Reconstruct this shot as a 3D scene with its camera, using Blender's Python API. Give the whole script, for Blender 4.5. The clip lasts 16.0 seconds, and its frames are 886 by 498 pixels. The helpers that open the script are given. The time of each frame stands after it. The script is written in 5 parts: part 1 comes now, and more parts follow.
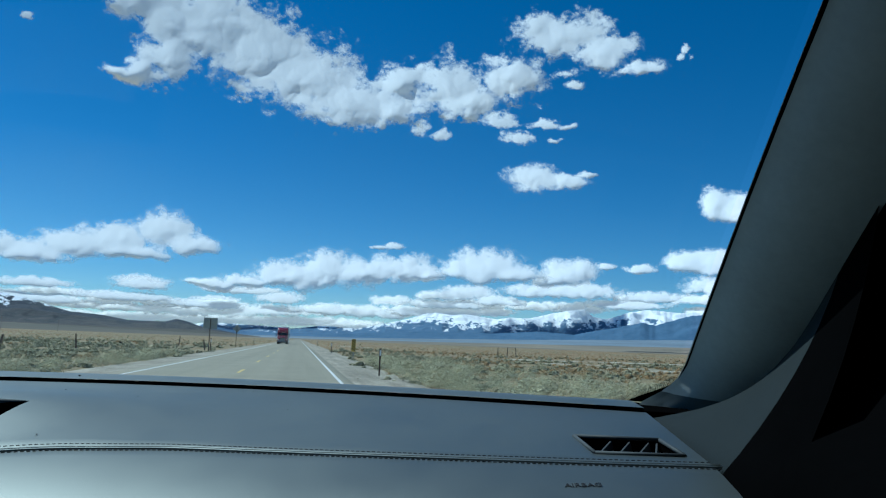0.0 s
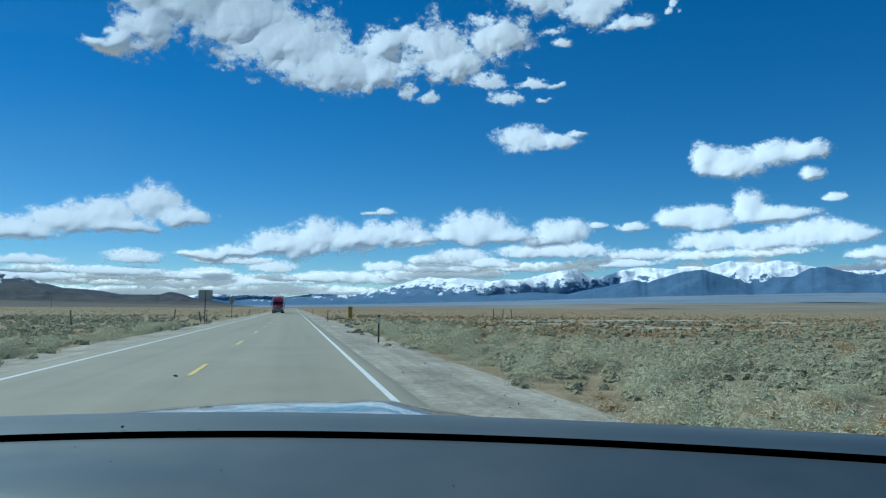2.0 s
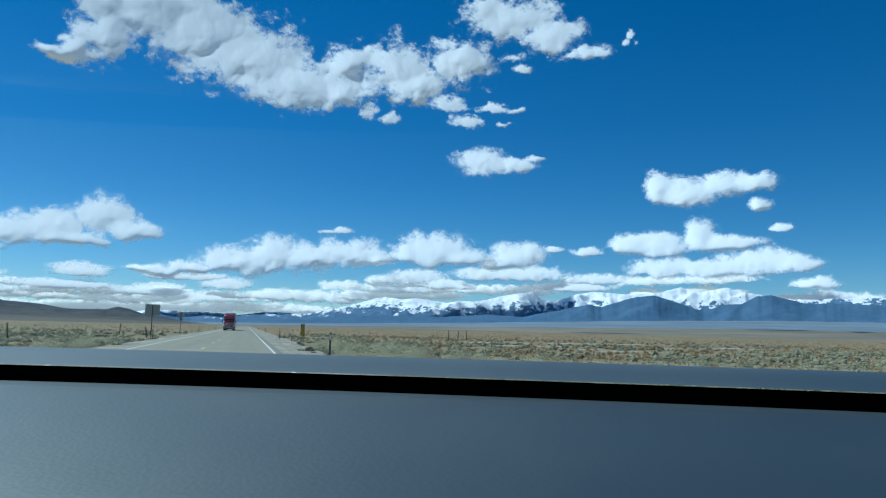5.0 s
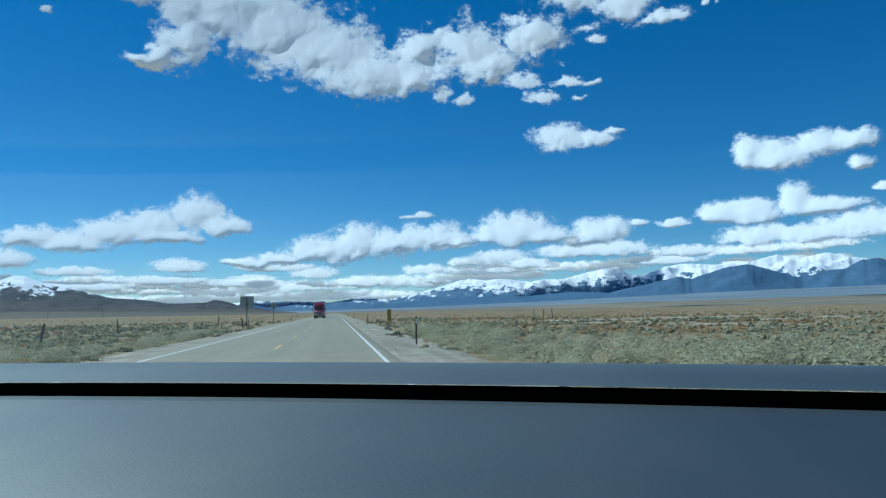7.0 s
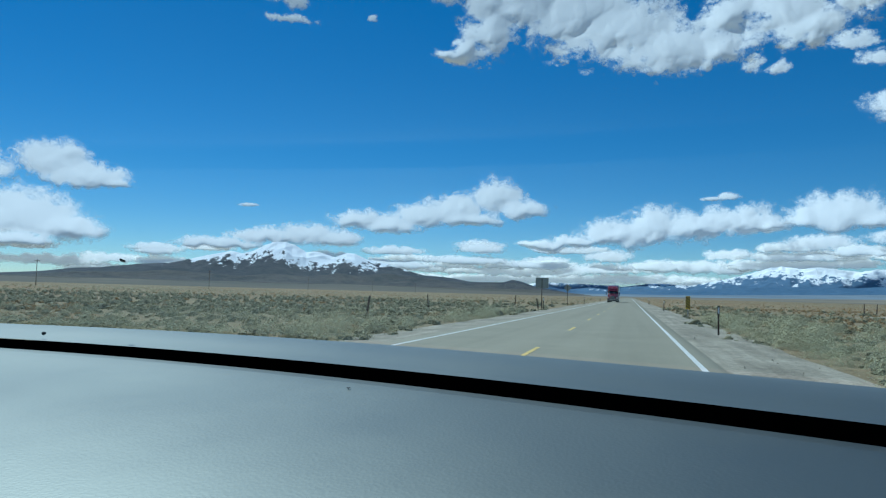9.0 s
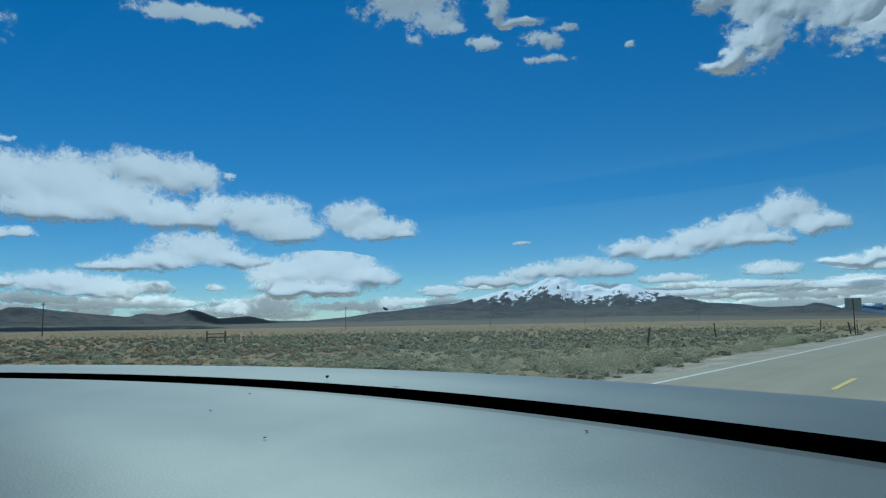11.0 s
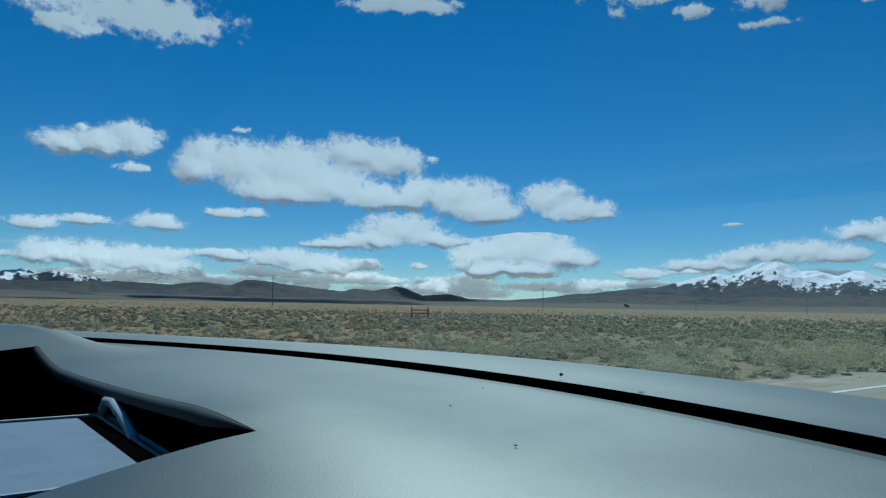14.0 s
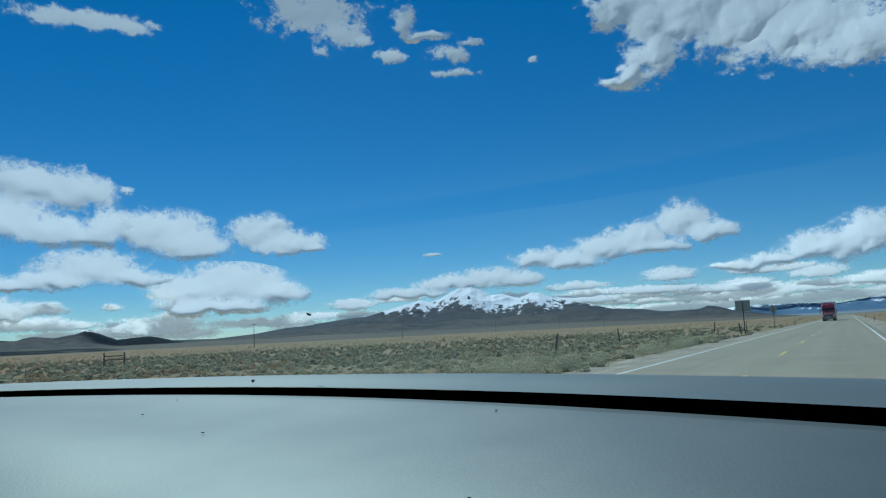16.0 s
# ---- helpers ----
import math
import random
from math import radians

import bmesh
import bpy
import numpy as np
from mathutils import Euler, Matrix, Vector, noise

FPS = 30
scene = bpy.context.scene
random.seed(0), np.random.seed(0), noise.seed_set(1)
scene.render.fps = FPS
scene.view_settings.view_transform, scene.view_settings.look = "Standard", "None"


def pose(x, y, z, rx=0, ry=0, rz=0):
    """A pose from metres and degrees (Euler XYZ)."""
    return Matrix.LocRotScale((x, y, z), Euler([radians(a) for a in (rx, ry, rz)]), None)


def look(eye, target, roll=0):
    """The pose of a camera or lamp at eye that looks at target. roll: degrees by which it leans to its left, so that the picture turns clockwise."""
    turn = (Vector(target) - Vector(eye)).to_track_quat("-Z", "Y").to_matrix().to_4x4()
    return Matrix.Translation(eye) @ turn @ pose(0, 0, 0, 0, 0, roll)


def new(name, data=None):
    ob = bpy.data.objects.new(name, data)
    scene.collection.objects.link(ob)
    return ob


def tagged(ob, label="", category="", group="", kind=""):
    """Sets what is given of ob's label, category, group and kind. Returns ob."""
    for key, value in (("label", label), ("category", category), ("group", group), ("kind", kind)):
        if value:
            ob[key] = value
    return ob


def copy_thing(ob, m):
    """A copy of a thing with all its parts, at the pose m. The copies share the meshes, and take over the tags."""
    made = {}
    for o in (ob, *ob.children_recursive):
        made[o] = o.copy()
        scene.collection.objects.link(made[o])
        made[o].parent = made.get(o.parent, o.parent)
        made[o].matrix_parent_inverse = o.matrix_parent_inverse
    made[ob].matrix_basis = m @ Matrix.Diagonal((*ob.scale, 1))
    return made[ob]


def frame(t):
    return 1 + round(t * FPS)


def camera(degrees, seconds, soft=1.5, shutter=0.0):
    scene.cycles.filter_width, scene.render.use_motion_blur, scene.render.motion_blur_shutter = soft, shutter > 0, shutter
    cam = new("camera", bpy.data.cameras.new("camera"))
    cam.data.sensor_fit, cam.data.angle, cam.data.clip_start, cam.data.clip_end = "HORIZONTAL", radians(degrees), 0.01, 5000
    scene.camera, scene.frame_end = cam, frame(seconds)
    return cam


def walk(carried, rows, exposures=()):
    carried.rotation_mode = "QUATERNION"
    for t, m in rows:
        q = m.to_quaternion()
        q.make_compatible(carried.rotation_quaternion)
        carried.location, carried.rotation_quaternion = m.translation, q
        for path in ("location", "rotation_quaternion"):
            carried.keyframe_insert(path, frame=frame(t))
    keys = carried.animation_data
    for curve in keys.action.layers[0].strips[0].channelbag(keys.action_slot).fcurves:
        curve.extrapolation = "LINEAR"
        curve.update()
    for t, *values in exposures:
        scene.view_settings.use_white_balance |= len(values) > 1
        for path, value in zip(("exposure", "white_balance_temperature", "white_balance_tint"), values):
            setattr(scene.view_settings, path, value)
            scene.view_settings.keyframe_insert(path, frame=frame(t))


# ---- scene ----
# The camera is held low over the dashboard of a car that stands on the road.
# The road runs along +y; the dashboard's slot crosses x = 0 at y = 0, z = 1.30.
cam = camera(64.54, 16.0, 1.2)
ROWS = (  # seconds, x, y, z, pitch, roll, yaw
    (0.0, 0.307, -0.904, 1.357, 7.75, -2.21, -11.50),
    (0.5, 0.302, -0.882, 1.376, 9.07, -2.78, -8.18),
    (1.0, 0.324, -0.735, 1.383, 6.13, -2.76, -9.61),
    (1.5, 0.233, -0.739, 1.387, 5.85, -4.41, -10.02),
    (2.0, 0.193, -0.630, 1.404, 4.82, -0.29, -11.95),
    (2.5, 0.353, -0.520, 1.362, 0.41, 0.11, -15.55),
    (3.0, 0.327, -0.334, 1.325, 0.09, -1.01, -16.02),
    (3.5, 0.334, -0.295, 1.319, 1.81, 1.01, -12.82),
    (4.0, 0.329, -0.248, 1.312, 5.19, 1.50, -14.28),
    (4.2, 0.334, -0.253, 1.312, 6.37, -1.12, -15.95),
    (6.3, 0.383, -0.306, 1.319, 6.44, -0.30, -13.73),
    (6.5, 0.388, -0.311, 1.320, 4.83, 1.79, -9.97),
    (7.0, 0.388, -0.328, 1.325, 5.01, 1.03, -8.64),
    (7.5, 0.385, -0.312, 1.320, 4.94, 1.75, -7.30),
    (8.0, 0.366, -0.309, 1.328, 4.59, -1.26, -1.82),
    (8.5, 0.360, -0.314, 1.331, 5.11, -1.52, 5.52),
    (9.0, 0.360, -0.304, 1.332, 3.52, -1.52, 14.90),
    (9.5, 0.373, -0.288, 1.335, 4.31, -2.93, 21.19),
    (10.0, 0.393, -0.301, 1.329, 5.25, 0.12, 28.78),
    (10.2, 0.390, -0.300, 1.330, 5.30, 0.51, 30.47),
    (12.3, 0.352, -0.289, 1.340, 5.40, -1.07, 49.47),
    (12.5, 0.348, -0.288, 1.341, 4.58, -1.65, 51.17),
    (13.0, 0.343, -0.288, 1.343, 4.21, -1.70, 52.72),
    (13.5, 0.341, -0.294, 1.343, 4.53, -1.56, 52.51),
    (14.0, 0.343, -0.295, 1.343, 4.58, -1.05, 53.09),
    (14.5, 0.345, -0.296, 1.343, 4.43, -2.45, 49.67),
    (15.0, 0.356, -0.302, 1.343, 4.09, -2.53, 42.67),
    (15.5, 0.381, -0.318, 1.332, 6.44, 1.66, 34.55),
    (16.0, 0.390, -0.325, 1.328, 6.90, 2.84, 30.06),
)
walk(cam, [(t, pose(x, y, z, 90 + p, r, w)) for t, x, y, z, p, r, w in ROWS],
     [(0.0, -0.16, 5150, -4.5), (8.0, -0.16, 5150, -4.5), (10.0, -0.36, 5220, -6.5), (12.0, -0.44, 5260, -7.5), (15.0, -0.44, 5260, -7.5), (16.0, -0.40, 5220, -6.5)])

# ---- sky and sun ----
SUN_AZ, SUN_EL = 52.0, 56.0          # degrees to the left of straight ahead, and up
world = bpy.data.worlds.new("sky")
scene.world = world
world.use_nodes = True
wt = world.node_tree
sky = wt.nodes.new("ShaderNodeTexSky")
sky.sky_type = "NISHITA"
sky.sun_disc = False
sky.sun_elevation, sky.sun_rotation = radians(SUN_EL), radians(-SUN_AZ)
sky.altitude, sky.air_density, sky.dust_density, sky.ozone_density = 1900, 1.0, 0.05, 4.0
deep = wt.nodes.new("ShaderNodeHueSaturation")
deep.inputs["Saturation"].default_value, deep.inputs["Hue"].default_value = 1.29, 0.497
wt.links.new(sky.outputs[0], deep.inputs["Color"])
wt.links.new(deep.outputs[0], wt.nodes["Background"].inputs[0])
wt.nodes["Background"].inputs[1].default_value = 0.087

lamp = bpy.data.lights.new("sun", "SUN")
lamp.energy, lamp.angle, lamp.color = 4.5, radians(0.53), (1.0, 0.96, 0.9)
sun = new("sun", lamp)
a, e = radians(SUN_AZ), radians(SUN_EL)
sun.matrix_world = look((0, 0, 60), (60 * math.sin(a) * math.cos(e), -60 * math.cos(a) * math.cos(e), 60 - 60 * math.sin(e)))


# ---- materials ----
class Nodes:
    """A small builder of node materials."""

    def __init__(self, name):
        self.mat = bpy.data.materials.new(name)
        self.mat.use_nodes = True
        self.t = self.mat.node_tree
        self.out = self.t.nodes["Material Output"]
        self.bsdf = self.t.nodes["Principled BSDF"]

    def node(self, kind, **sockets):
        n = self.t.nodes.new("ShaderNode" + kind)
        for k, v in sockets.items():
            self.put(n, k, v)
        return n

    def put(self, n, key, v):
        s = n.inputs[int(key[1:])] if key[0] == "i" and key[1:].isdigit() else n.inputs[key.replace("_", " ")]
        if isinstance(v, bpy.types.NodeSocket):
            self.t.links.new(v, s)
        else:
            s.default_value = v

    def where(self, kind="Object", scale=(1, 1, 1)):
        m = self.node("Mapping", Scale=scale)
        c = self.t.nodes.new("ShaderNodeTexCoord")
        self.t.links.new(c.outputs[kind], m.inputs["Vector"])
        return m.outputs[0]

    def world_place(self, scale=(1, 1, 1)):
        g = self.t.nodes.new("ShaderNodeNewGeometry")
        m = self.node("Mapping", Vector=g.outputs["Position"], Scale=scale)
        return m.outputs[0]

    def noise(self, vec, scale, detail=5, rough=0.6, dist=0.0):
        return self.node("TexNoise", Vector=vec, Scale=scale, Detail=detail, Roughness=rough, Distortion=dist).outputs[0]

    def ramp(self, fac, *stops):
        n = self.node("ValToRGB", Fac=fac)
        r = n.color_ramp
        while len(r.elements) < len(stops):
            r.elements.new(0.5)
        for el, (p, c) in zip(r.elements, stops):
            el.position = p
            el.color = (c, c, c, 1) if isinstance(c, (int, float)) else (*c, 1)
        return n.outputs[0]

    def math(self, op, a, b=0.0, c=0.0, clamp=False):
        n = self.node("Math", i0=a, i1=b, i2=c)
        n.operation, n.use_clamp = op, clamp
        return n.outputs[0]

    def mix(self, fac, a, b):
        n = self.t.nodes.new("ShaderNodeMix")
        n.data_type = "RGBA"
        for s, v in ((n.inputs[0], fac), (n.inputs[6], a), (n.inputs[7], b)):
            if isinstance(v, bpy.types.NodeSocket):
                self.t.links.new(v, s)
            else:
                s.default_value = (*v, 1) if isinstance(v, tuple) else v
        return n.outputs[2]

    def bump(self, height, strength, distance):
        b = self.node("Bump", Height=height, Strength=strength, Distance=distance)
        self.put(self.bsdf, "Normal", b.outputs[0])

    def set(self, **v):
        for k, x in v.items():
            self.put(self.bsdf, k, x)
        return self


def rgb(c):
    return (*c, 1)


def plain(name, color, rough=0.5, metal=0.0, vary=0.15, scale=8.0, bump=0.0, coat=0.0):
    """Paint, plastic or metal with slight mottling and fine grain."""
    m = Nodes(name)
    v = m.where()
    n1 = m.noise(v, scale, 4)
    n2 = m.noise(v, scale * 9, 3)
    f = m.math("ADD", m.math("MULTIPLY", n1, 0.7), m.math("MULTIPLY", n2, 0.3))
    lo = tuple(x * (1 - vary) for x in color)
    hi = tuple(min(1, x * (1 + vary)) for x in color)
    m.set(Base_Color=m.ramp(f, (0.3, lo), (0.7, hi)), Metallic=metal, Roughness=m.ramp(n2, (0.3, rough * 0.85), (0.7, min(1, rough * 1.15))))
    # no sheen on black, so parts coloured as shade stay black
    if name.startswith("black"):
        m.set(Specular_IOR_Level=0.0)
    if coat:
        m.set(Coat_Weight=coat, Coat_Roughness=0.05)
    if bump:
        m.bump(n2, bump, 0.002)
    return m.mat


def vinyl_material(name, color, rough, spec=1.0):
    """Soft-touch dashboard skin: fine pebble grain, dust film in blotches."""
    m = Nodes(name)
    v = m.where()
    grain = m.node("TexVoronoi", Vector=v, Scale=900.0).outputs["Distance"]
    dust = m.noise(v, 7.0, 5, 0.65)
    fine = m.noise(v, 160.0, 3)
    k = m.math("ADD", m.math("MULTIPLY", dust, 0.75), m.math("MULTIPLY", fine, 0.25))
    lo = tuple(x * 0.82 for x in color)
    hi = tuple(x * 1.2 for x in color)
    m.set(Base_Color=m.ramp(k, (0.3, lo), (0.72, hi)), Roughness=m.ramp(dust, (0.3, rough - 0.03), (0.7, rough + 0.04)))
    m.set(Specular_IOR_Level=0.5 if spec > 0.3 else 0.12, Specular_Tint=rgb((0.90, 1.0, 0.91)))
    m.set(IOR=2.4 if spec > 0.5 else 1.45)
    m.bump(grain, 0.06, 0.0004)
    return m.mat


def asphalt_material():
    m = Nodes("asphalt")
    v = m.world_place()
    lanes = m.noise(m.world_place((0.9, 0.012, 1)), 1.0, 4, 0.6)
    blot = m.noise(v, 0.35, 6, 0.65)
    grit = m.noise(v, 60.0, 3, 0.7)
    k = m.math("ADD", m.math("ADD", m.math("MULTIPLY", lanes, 0.45), m.math("MULTIPLY", blot, 0.3)), m.math("MULTIPLY", grit, 0.25))
    m.set(Base_Color=m.ramp(k, (0.32, (0.19, 0.17, 0.115)), (0.5, (0.26, 0.232, 0.16)), (0.68, (0.315, 0.28, 0.198))), Roughness=0.85)
    m.bump(grit, 0.5, 0.006)
    return m.mat


def gravel_material():
    m = Nodes("gravel")
    v = m.world_place()
    st = m.node("TexVoronoi", Vector=v, Scale=22.0).outputs["Color"]
    big = m.noise(v, 0.5, 6, 0.6)
    fine = m.noise(v, 9.0, 6, 0.75)
    tyre = m.noise(m.world_place((2.2, 0.12, 1)), 1.0, 5, 0.65)
    c = m.ramp(m.math("ADD", m.math("ADD", m.math("MULTIPLY", big, 0.3), m.math("MULTIPLY", tyre, 0.3)), m.math("MULTIPLY", fine, 0.4)), (0.40, (0.14, 0.115, 0.075)), (0.5, (0.29, 0.25, 0.18)), (0.60, (0.48, 0.42, 0.315)))
    stone = m.node("RGBToBW", Color=st).outputs[0]
    m.set(Base_Color=m.mix(m.math("MULTIPLY", stone, 0.35), c, (0.32, 0.285, 0.22)), Roughness=0.95)
    m.bump(stone, 0.6, 0.02)
    return m.mat


def steppe_material():
    """Dry sagebrush plain: soil, straw, rust-brown and grey-green patches in drifts."""
    m = Nodes("steppe")
    v = m.world_place()
    drift = m.noise(m.world_place((0.006, 0.006, 0)), 1.0, 6, 0.62)
    wide = m.noise(m.world_place((0.035, 0.05, 0)), 1.0, 6, 0.65, 0.5)
    clump = m.noise(m.world_place((0.55, 0.55, 0)), 1.0, 6, 0.7)
    fine = m.noise(v, 5.0, 4, 0.7)
    base = m.ramp(wide, (0.3, (0.14, 0.138, 0.08)), (0.45, (0.23, 0.19, 0.105)), (0.55, (0.30, 0.195, 0.095)), (0.68, (0.35, 0.285, 0.17)))
    shrub = m.ramp(clump, (0.36, (0.09, 0.1, 0.06)), (0.48, (0.19, 0.18, 0.11)), (0.6, (0.32, 0.27, 0.17)), (0.74, (0.44, 0.38, 0.27)))
    c = m.mix(0.5, base, shrub)
    c = m.mix(m.ramp(drift, (0.40, 0.0), (0.55, 0.75)), c, m.ramp(clump, (0.35, (0.19, 0.115, 0.055)), (0.65, (0.36, 0.23, 0.12))))
    c = m.mix(m.math("MULTIPLY", fine, 0.35), c, m.ramp(fine, (0.35, (0.1, 0.09, 0.06)), (0.65, (0.42, 0.36, 0.25))))
    m.set(Base_Color=c, Roughness=1.0, Specular_IOR_Level=0.1)
    m.bump(m.math("ADD", clump, m.math("MULTIPLY", fine, 0.4)), 0.8, 0.25)
    return m.mat


def leaf_material(name, dark, light, dry):
    """Thin leaves and dry stems that let some light through."""
    m = Nodes(name)
    g = m.t.nodes.new("ShaderNodeNewGeometry")
    patch = m.noise(m.world_place((0.12, 0.12, 0.12)), 1.0, 4, 0.6)
    c = m.ramp(g.outputs["Random Per Island"], (0.0, dark), (0.75, light), (1.0, dry))
    c2 = m.ramp(g.outputs["Random Per Island"], (0.0, dark), (0.5, dry), (1.0, light))
    col = m.mix(m.ramp(patch, (0.42, 0.0), (0.6, 1.0)), c, c2)
    dif = m.node("BsdfDiffuse", Color=col)
    tra = m.node("BsdfTranslucent", Color=col)
    mix = m.node("MixShader", i0=0.12, i1=dif.outputs[0], i2=tra.outputs[0])
    m.t.links.new(mix.outputs[0], m.out.inputs[0])
    return m.mat


def mountain_material(name, rock_lo, rock_hi, flat, flat_to):
    """Bare rock with gullies above a pale apron; old snow lies where the relief holds it."""
    m = Nodes(name)
    g = m.t.nodes.new("ShaderNodeNewGeometry")
    x = m.node("SeparateXYZ", Vector=g.outputs["Position"])
    n = m.noise(m.world_place((0.008, 0.008, 0.012)), 1.0, 6, 0.6, 0.4)
    n2 = m.noise(m.world_place((0.03, 0.03, 0.045)), 1.0, 6, 0.68, 0.6)
    rock = m.ramp(m.math("ADD", m.math("MULTIPLY", n, 0.5), m.math("MULTIPLY", n2, 0.5)), (0.38, rock_lo), (0.62, rock_hi))
    low = m.node("MapRange", Value=m.math("ADD", x.outputs[2], m.math("MULTIPLY", m.math("SUBTRACT", n, 0.5), 12.0)), i1=flat_to * 0.68, i2=flat_to * 0.95)
    c = m.mix(low.outputs[0], flat, rock)
    sn = m.node("Attribute")
    sn.attribute_name = "snow"
    streak = m.noise(m.world_place((0.07, 0.05, 0.06)), 1.0, 5, 0.7, 0.8)
    k = m.math("ADD", sn.outputs["Fac"], m.math("ADD", m.math("MULTIPLY", m.math("SUBTRACT", n2, 0.5), 1.6), m.math("MULTIPLY", m.math("SUBTRACT", streak, 0.5), 1.6)))
    cover = m.node("MapRange", Value=k, i1=-0.02, i2=0.2)
    c = m.mix(cover.outputs[0], c, (0.90, 0.91, 0.93))
    m.set(Base_Color=c, Roughness=0.95, Specular_IOR_Level=0.1)
    m.bump(n2, 0.3, 8.0)
    return m.mat


def fan_material(name, lo, hi):
    """Smooth fans of gravel and scrub below the mountains, in long level bands."""
    m = Nodes(name)
    band = m.noise(m.world_place((0.002, 0.002, 0.12)), 1.0, 5, 0.6, 0.3)
    spot = m.noise(m.world_place((0.012, 0.012, 0.012)), 1.0, 5, 0.6)
    k = m.math("ADD", m.math("MULTIPLY", band, 0.7), m.math("MULTIPLY", spot, 0.3))
    m.set(Base_Color=m.ramp(k, (0.38, lo), (0.62, hi)), Roughness=0.95, Specular_IOR_Level=0.1)
    return m.mat


def cloud_material():
    """Far cloud: a white body with a frayed edge that thins to nothing."""
    m = Nodes("cloud")
    den = m.node("Attribute")
    den.attribute_name = "body"
    d = den.outputs["Fac"]
    g = m.t.nodes.new("ShaderNodeNewGeometry")
    way = m.node("VectorMath", i0=g.outputs["Position"])
    way.operation = "NORMALIZE"
    v = m.node("Mapping", Vector=way.outputs[0], Scale=(57.3, 57.3, 66.0)).outputs[0]
    n = m.noise(v, 0.8, 9, 0.6, 0.5)
    n2 = m.noise(v, 3.2, 6, 0.65, 0.8)
    k = m.math("ADD", m.math("MULTIPLY", d, 1.7), m.math("ADD", m.math("MULTIPLY", m.math("SUBTRACT", n, 0.5), 2.0), m.math("MULTIPLY", m.math("SUBTRACT", n2, 0.5), 1.3)))
    al = m.node("MapRange", Value=k, i1=-0.05, i2=1.15)
    al.interpolation_type = "SMOOTHSTEP"
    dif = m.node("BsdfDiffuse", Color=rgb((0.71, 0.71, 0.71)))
    # a weak added glow lifts the undersides, in place of light scattered inside
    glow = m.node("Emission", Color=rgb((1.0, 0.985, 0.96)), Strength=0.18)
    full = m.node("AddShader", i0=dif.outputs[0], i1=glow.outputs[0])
    clear = m.node("BsdfTransparent")
    mix = m.node("MixShader", i0=al.outputs[0], i1=clear.outputs[0], i2=full.outputs[0])
    m.t.links.new(mix.outputs[0], m.out.inputs[0])
    return m.mat


def glass_material(name, tint=(0.93, 0.97, 0.97)):
    """A thin pane: clear, with a faint gloss towards grazing angles."""
    m = Nodes(name)
    fr = m.node("Fresnel", IOR=1.25)
    clear = m.node("BsdfTransparent", Color=rgb(tint))
    gloss = m.node("BsdfGlossy", Color=rgb((1, 1, 1)), Roughness=0.02)
    mix = m.node("MixShader", i0=m.math("MULTIPLY", fr.outputs[0], 0.5), i1=clear.outputs[0], i2=gloss.outputs[0])
    m.t.links.new(mix.outputs[0], m.out.inputs[0])
    return m.mat


M_PAD = vinyl_material("dash_vinyl", (0.014, 0.017, 0.017), 0.45)
M_STRIP = vinyl_material("defroster_strip_plastic", (0.016, 0.019, 0.019), 0.47)
# one pillar trim in three greys: lit, dimmer and shaded, set by colour
M_PILLAR = vinyl_material("lit_pillar_plastic", (0.34, 0.375, 0.365), 0.8, 0.4)
M_PILLAR_DIM = vinyl_material("dim_pillar_plastic", (0.10, 0.115, 0.115), 0.8, 0.3)
M_PILLAR_SHADE = vinyl_material("shaded_pillar_plastic", (0.018, 0.023, 0.024), 0.8, 0.2)
M_BRIGHT = plain("bright_trim", (0.5, 0.53, 0.55), 0.25, 0.2, 0.05)
M_TRIM = vinyl_material("pillar_trim", (0.05, 0.055, 0.058), 0.7, 0.4)
# black plastic; also colours the cabin parts that lie in shade
M_BLACK = plain("black_plastic_and_shade", (0.002, 0.0021, 0.0022), 0.8)
M_THREAD = plain("thread", (0.016, 0.018, 0.019), 0.8)
M_SATIN = plain("satin_silver", (0.45, 0.46, 0.47), 0.3, 0.9)
M_CHROME = plain("chrome", (0.8, 0.8, 0.82), 0.08, 1.0, 0.03)
# the pale sky reflected in the screen is put into its base colour
M_SCREEN = plain("screen_sky_tone", (0.16, 0.20, 0.25), 0.42, 0.0, 0.1)
M_HEADLINER = plain("headliner_cloth", (0.35, 0.34, 0.32), 0.95, 0, 0.1, 40, 0.3)
M_PAINT = plain("car_paint", (0.008, 0.012, 0.022), 0.25, 0.3, 0.1, 3, coat=1.0)
M_GLASS = glass_material("windshield_glass")
M_ASPHALT = asphalt_material()
M_GRAVEL = gravel_material()
M_STEPPE = steppe_material()
M_WHITE_LINE = plain("white_road_paint", (0.62, 0.61, 0.56), 0.7, 0, 0.12, 3, 0.2)
M_YELLOW_LINE = plain("yellow_road_paint", (0.62, 0.45, 0.13), 0.7, 0, 0.15, 3, 0.2)
M_STEEL = plain("galvanised_steel", (0.32, 0.33, 0.33), 0.5, 0.6, 0.2)
M_RUST = plain("rusty_steel", (0.09, 0.06, 0.045), 0.8, 0.3, 0.3)
M_WOOD = plain("weathered_wood", (0.13, 0.095, 0.07), 0.9, 0, 0.3, 6, 0.4)
M_SIGNBACK = plain("sign_back_aluminium", (0.36, 0.355, 0.31), 0.55, 0.3, 0.15, 3)
M_WHITE = plain("white_reflector", (0.8, 0.8, 0.8), 0.4)
M_YELLOW = plain("sign_yellow", (0.75, 0.46, 0.03), 0.45)
M_INK = plain("sign_black", (0.012, 0.012, 0.012), 0.5)
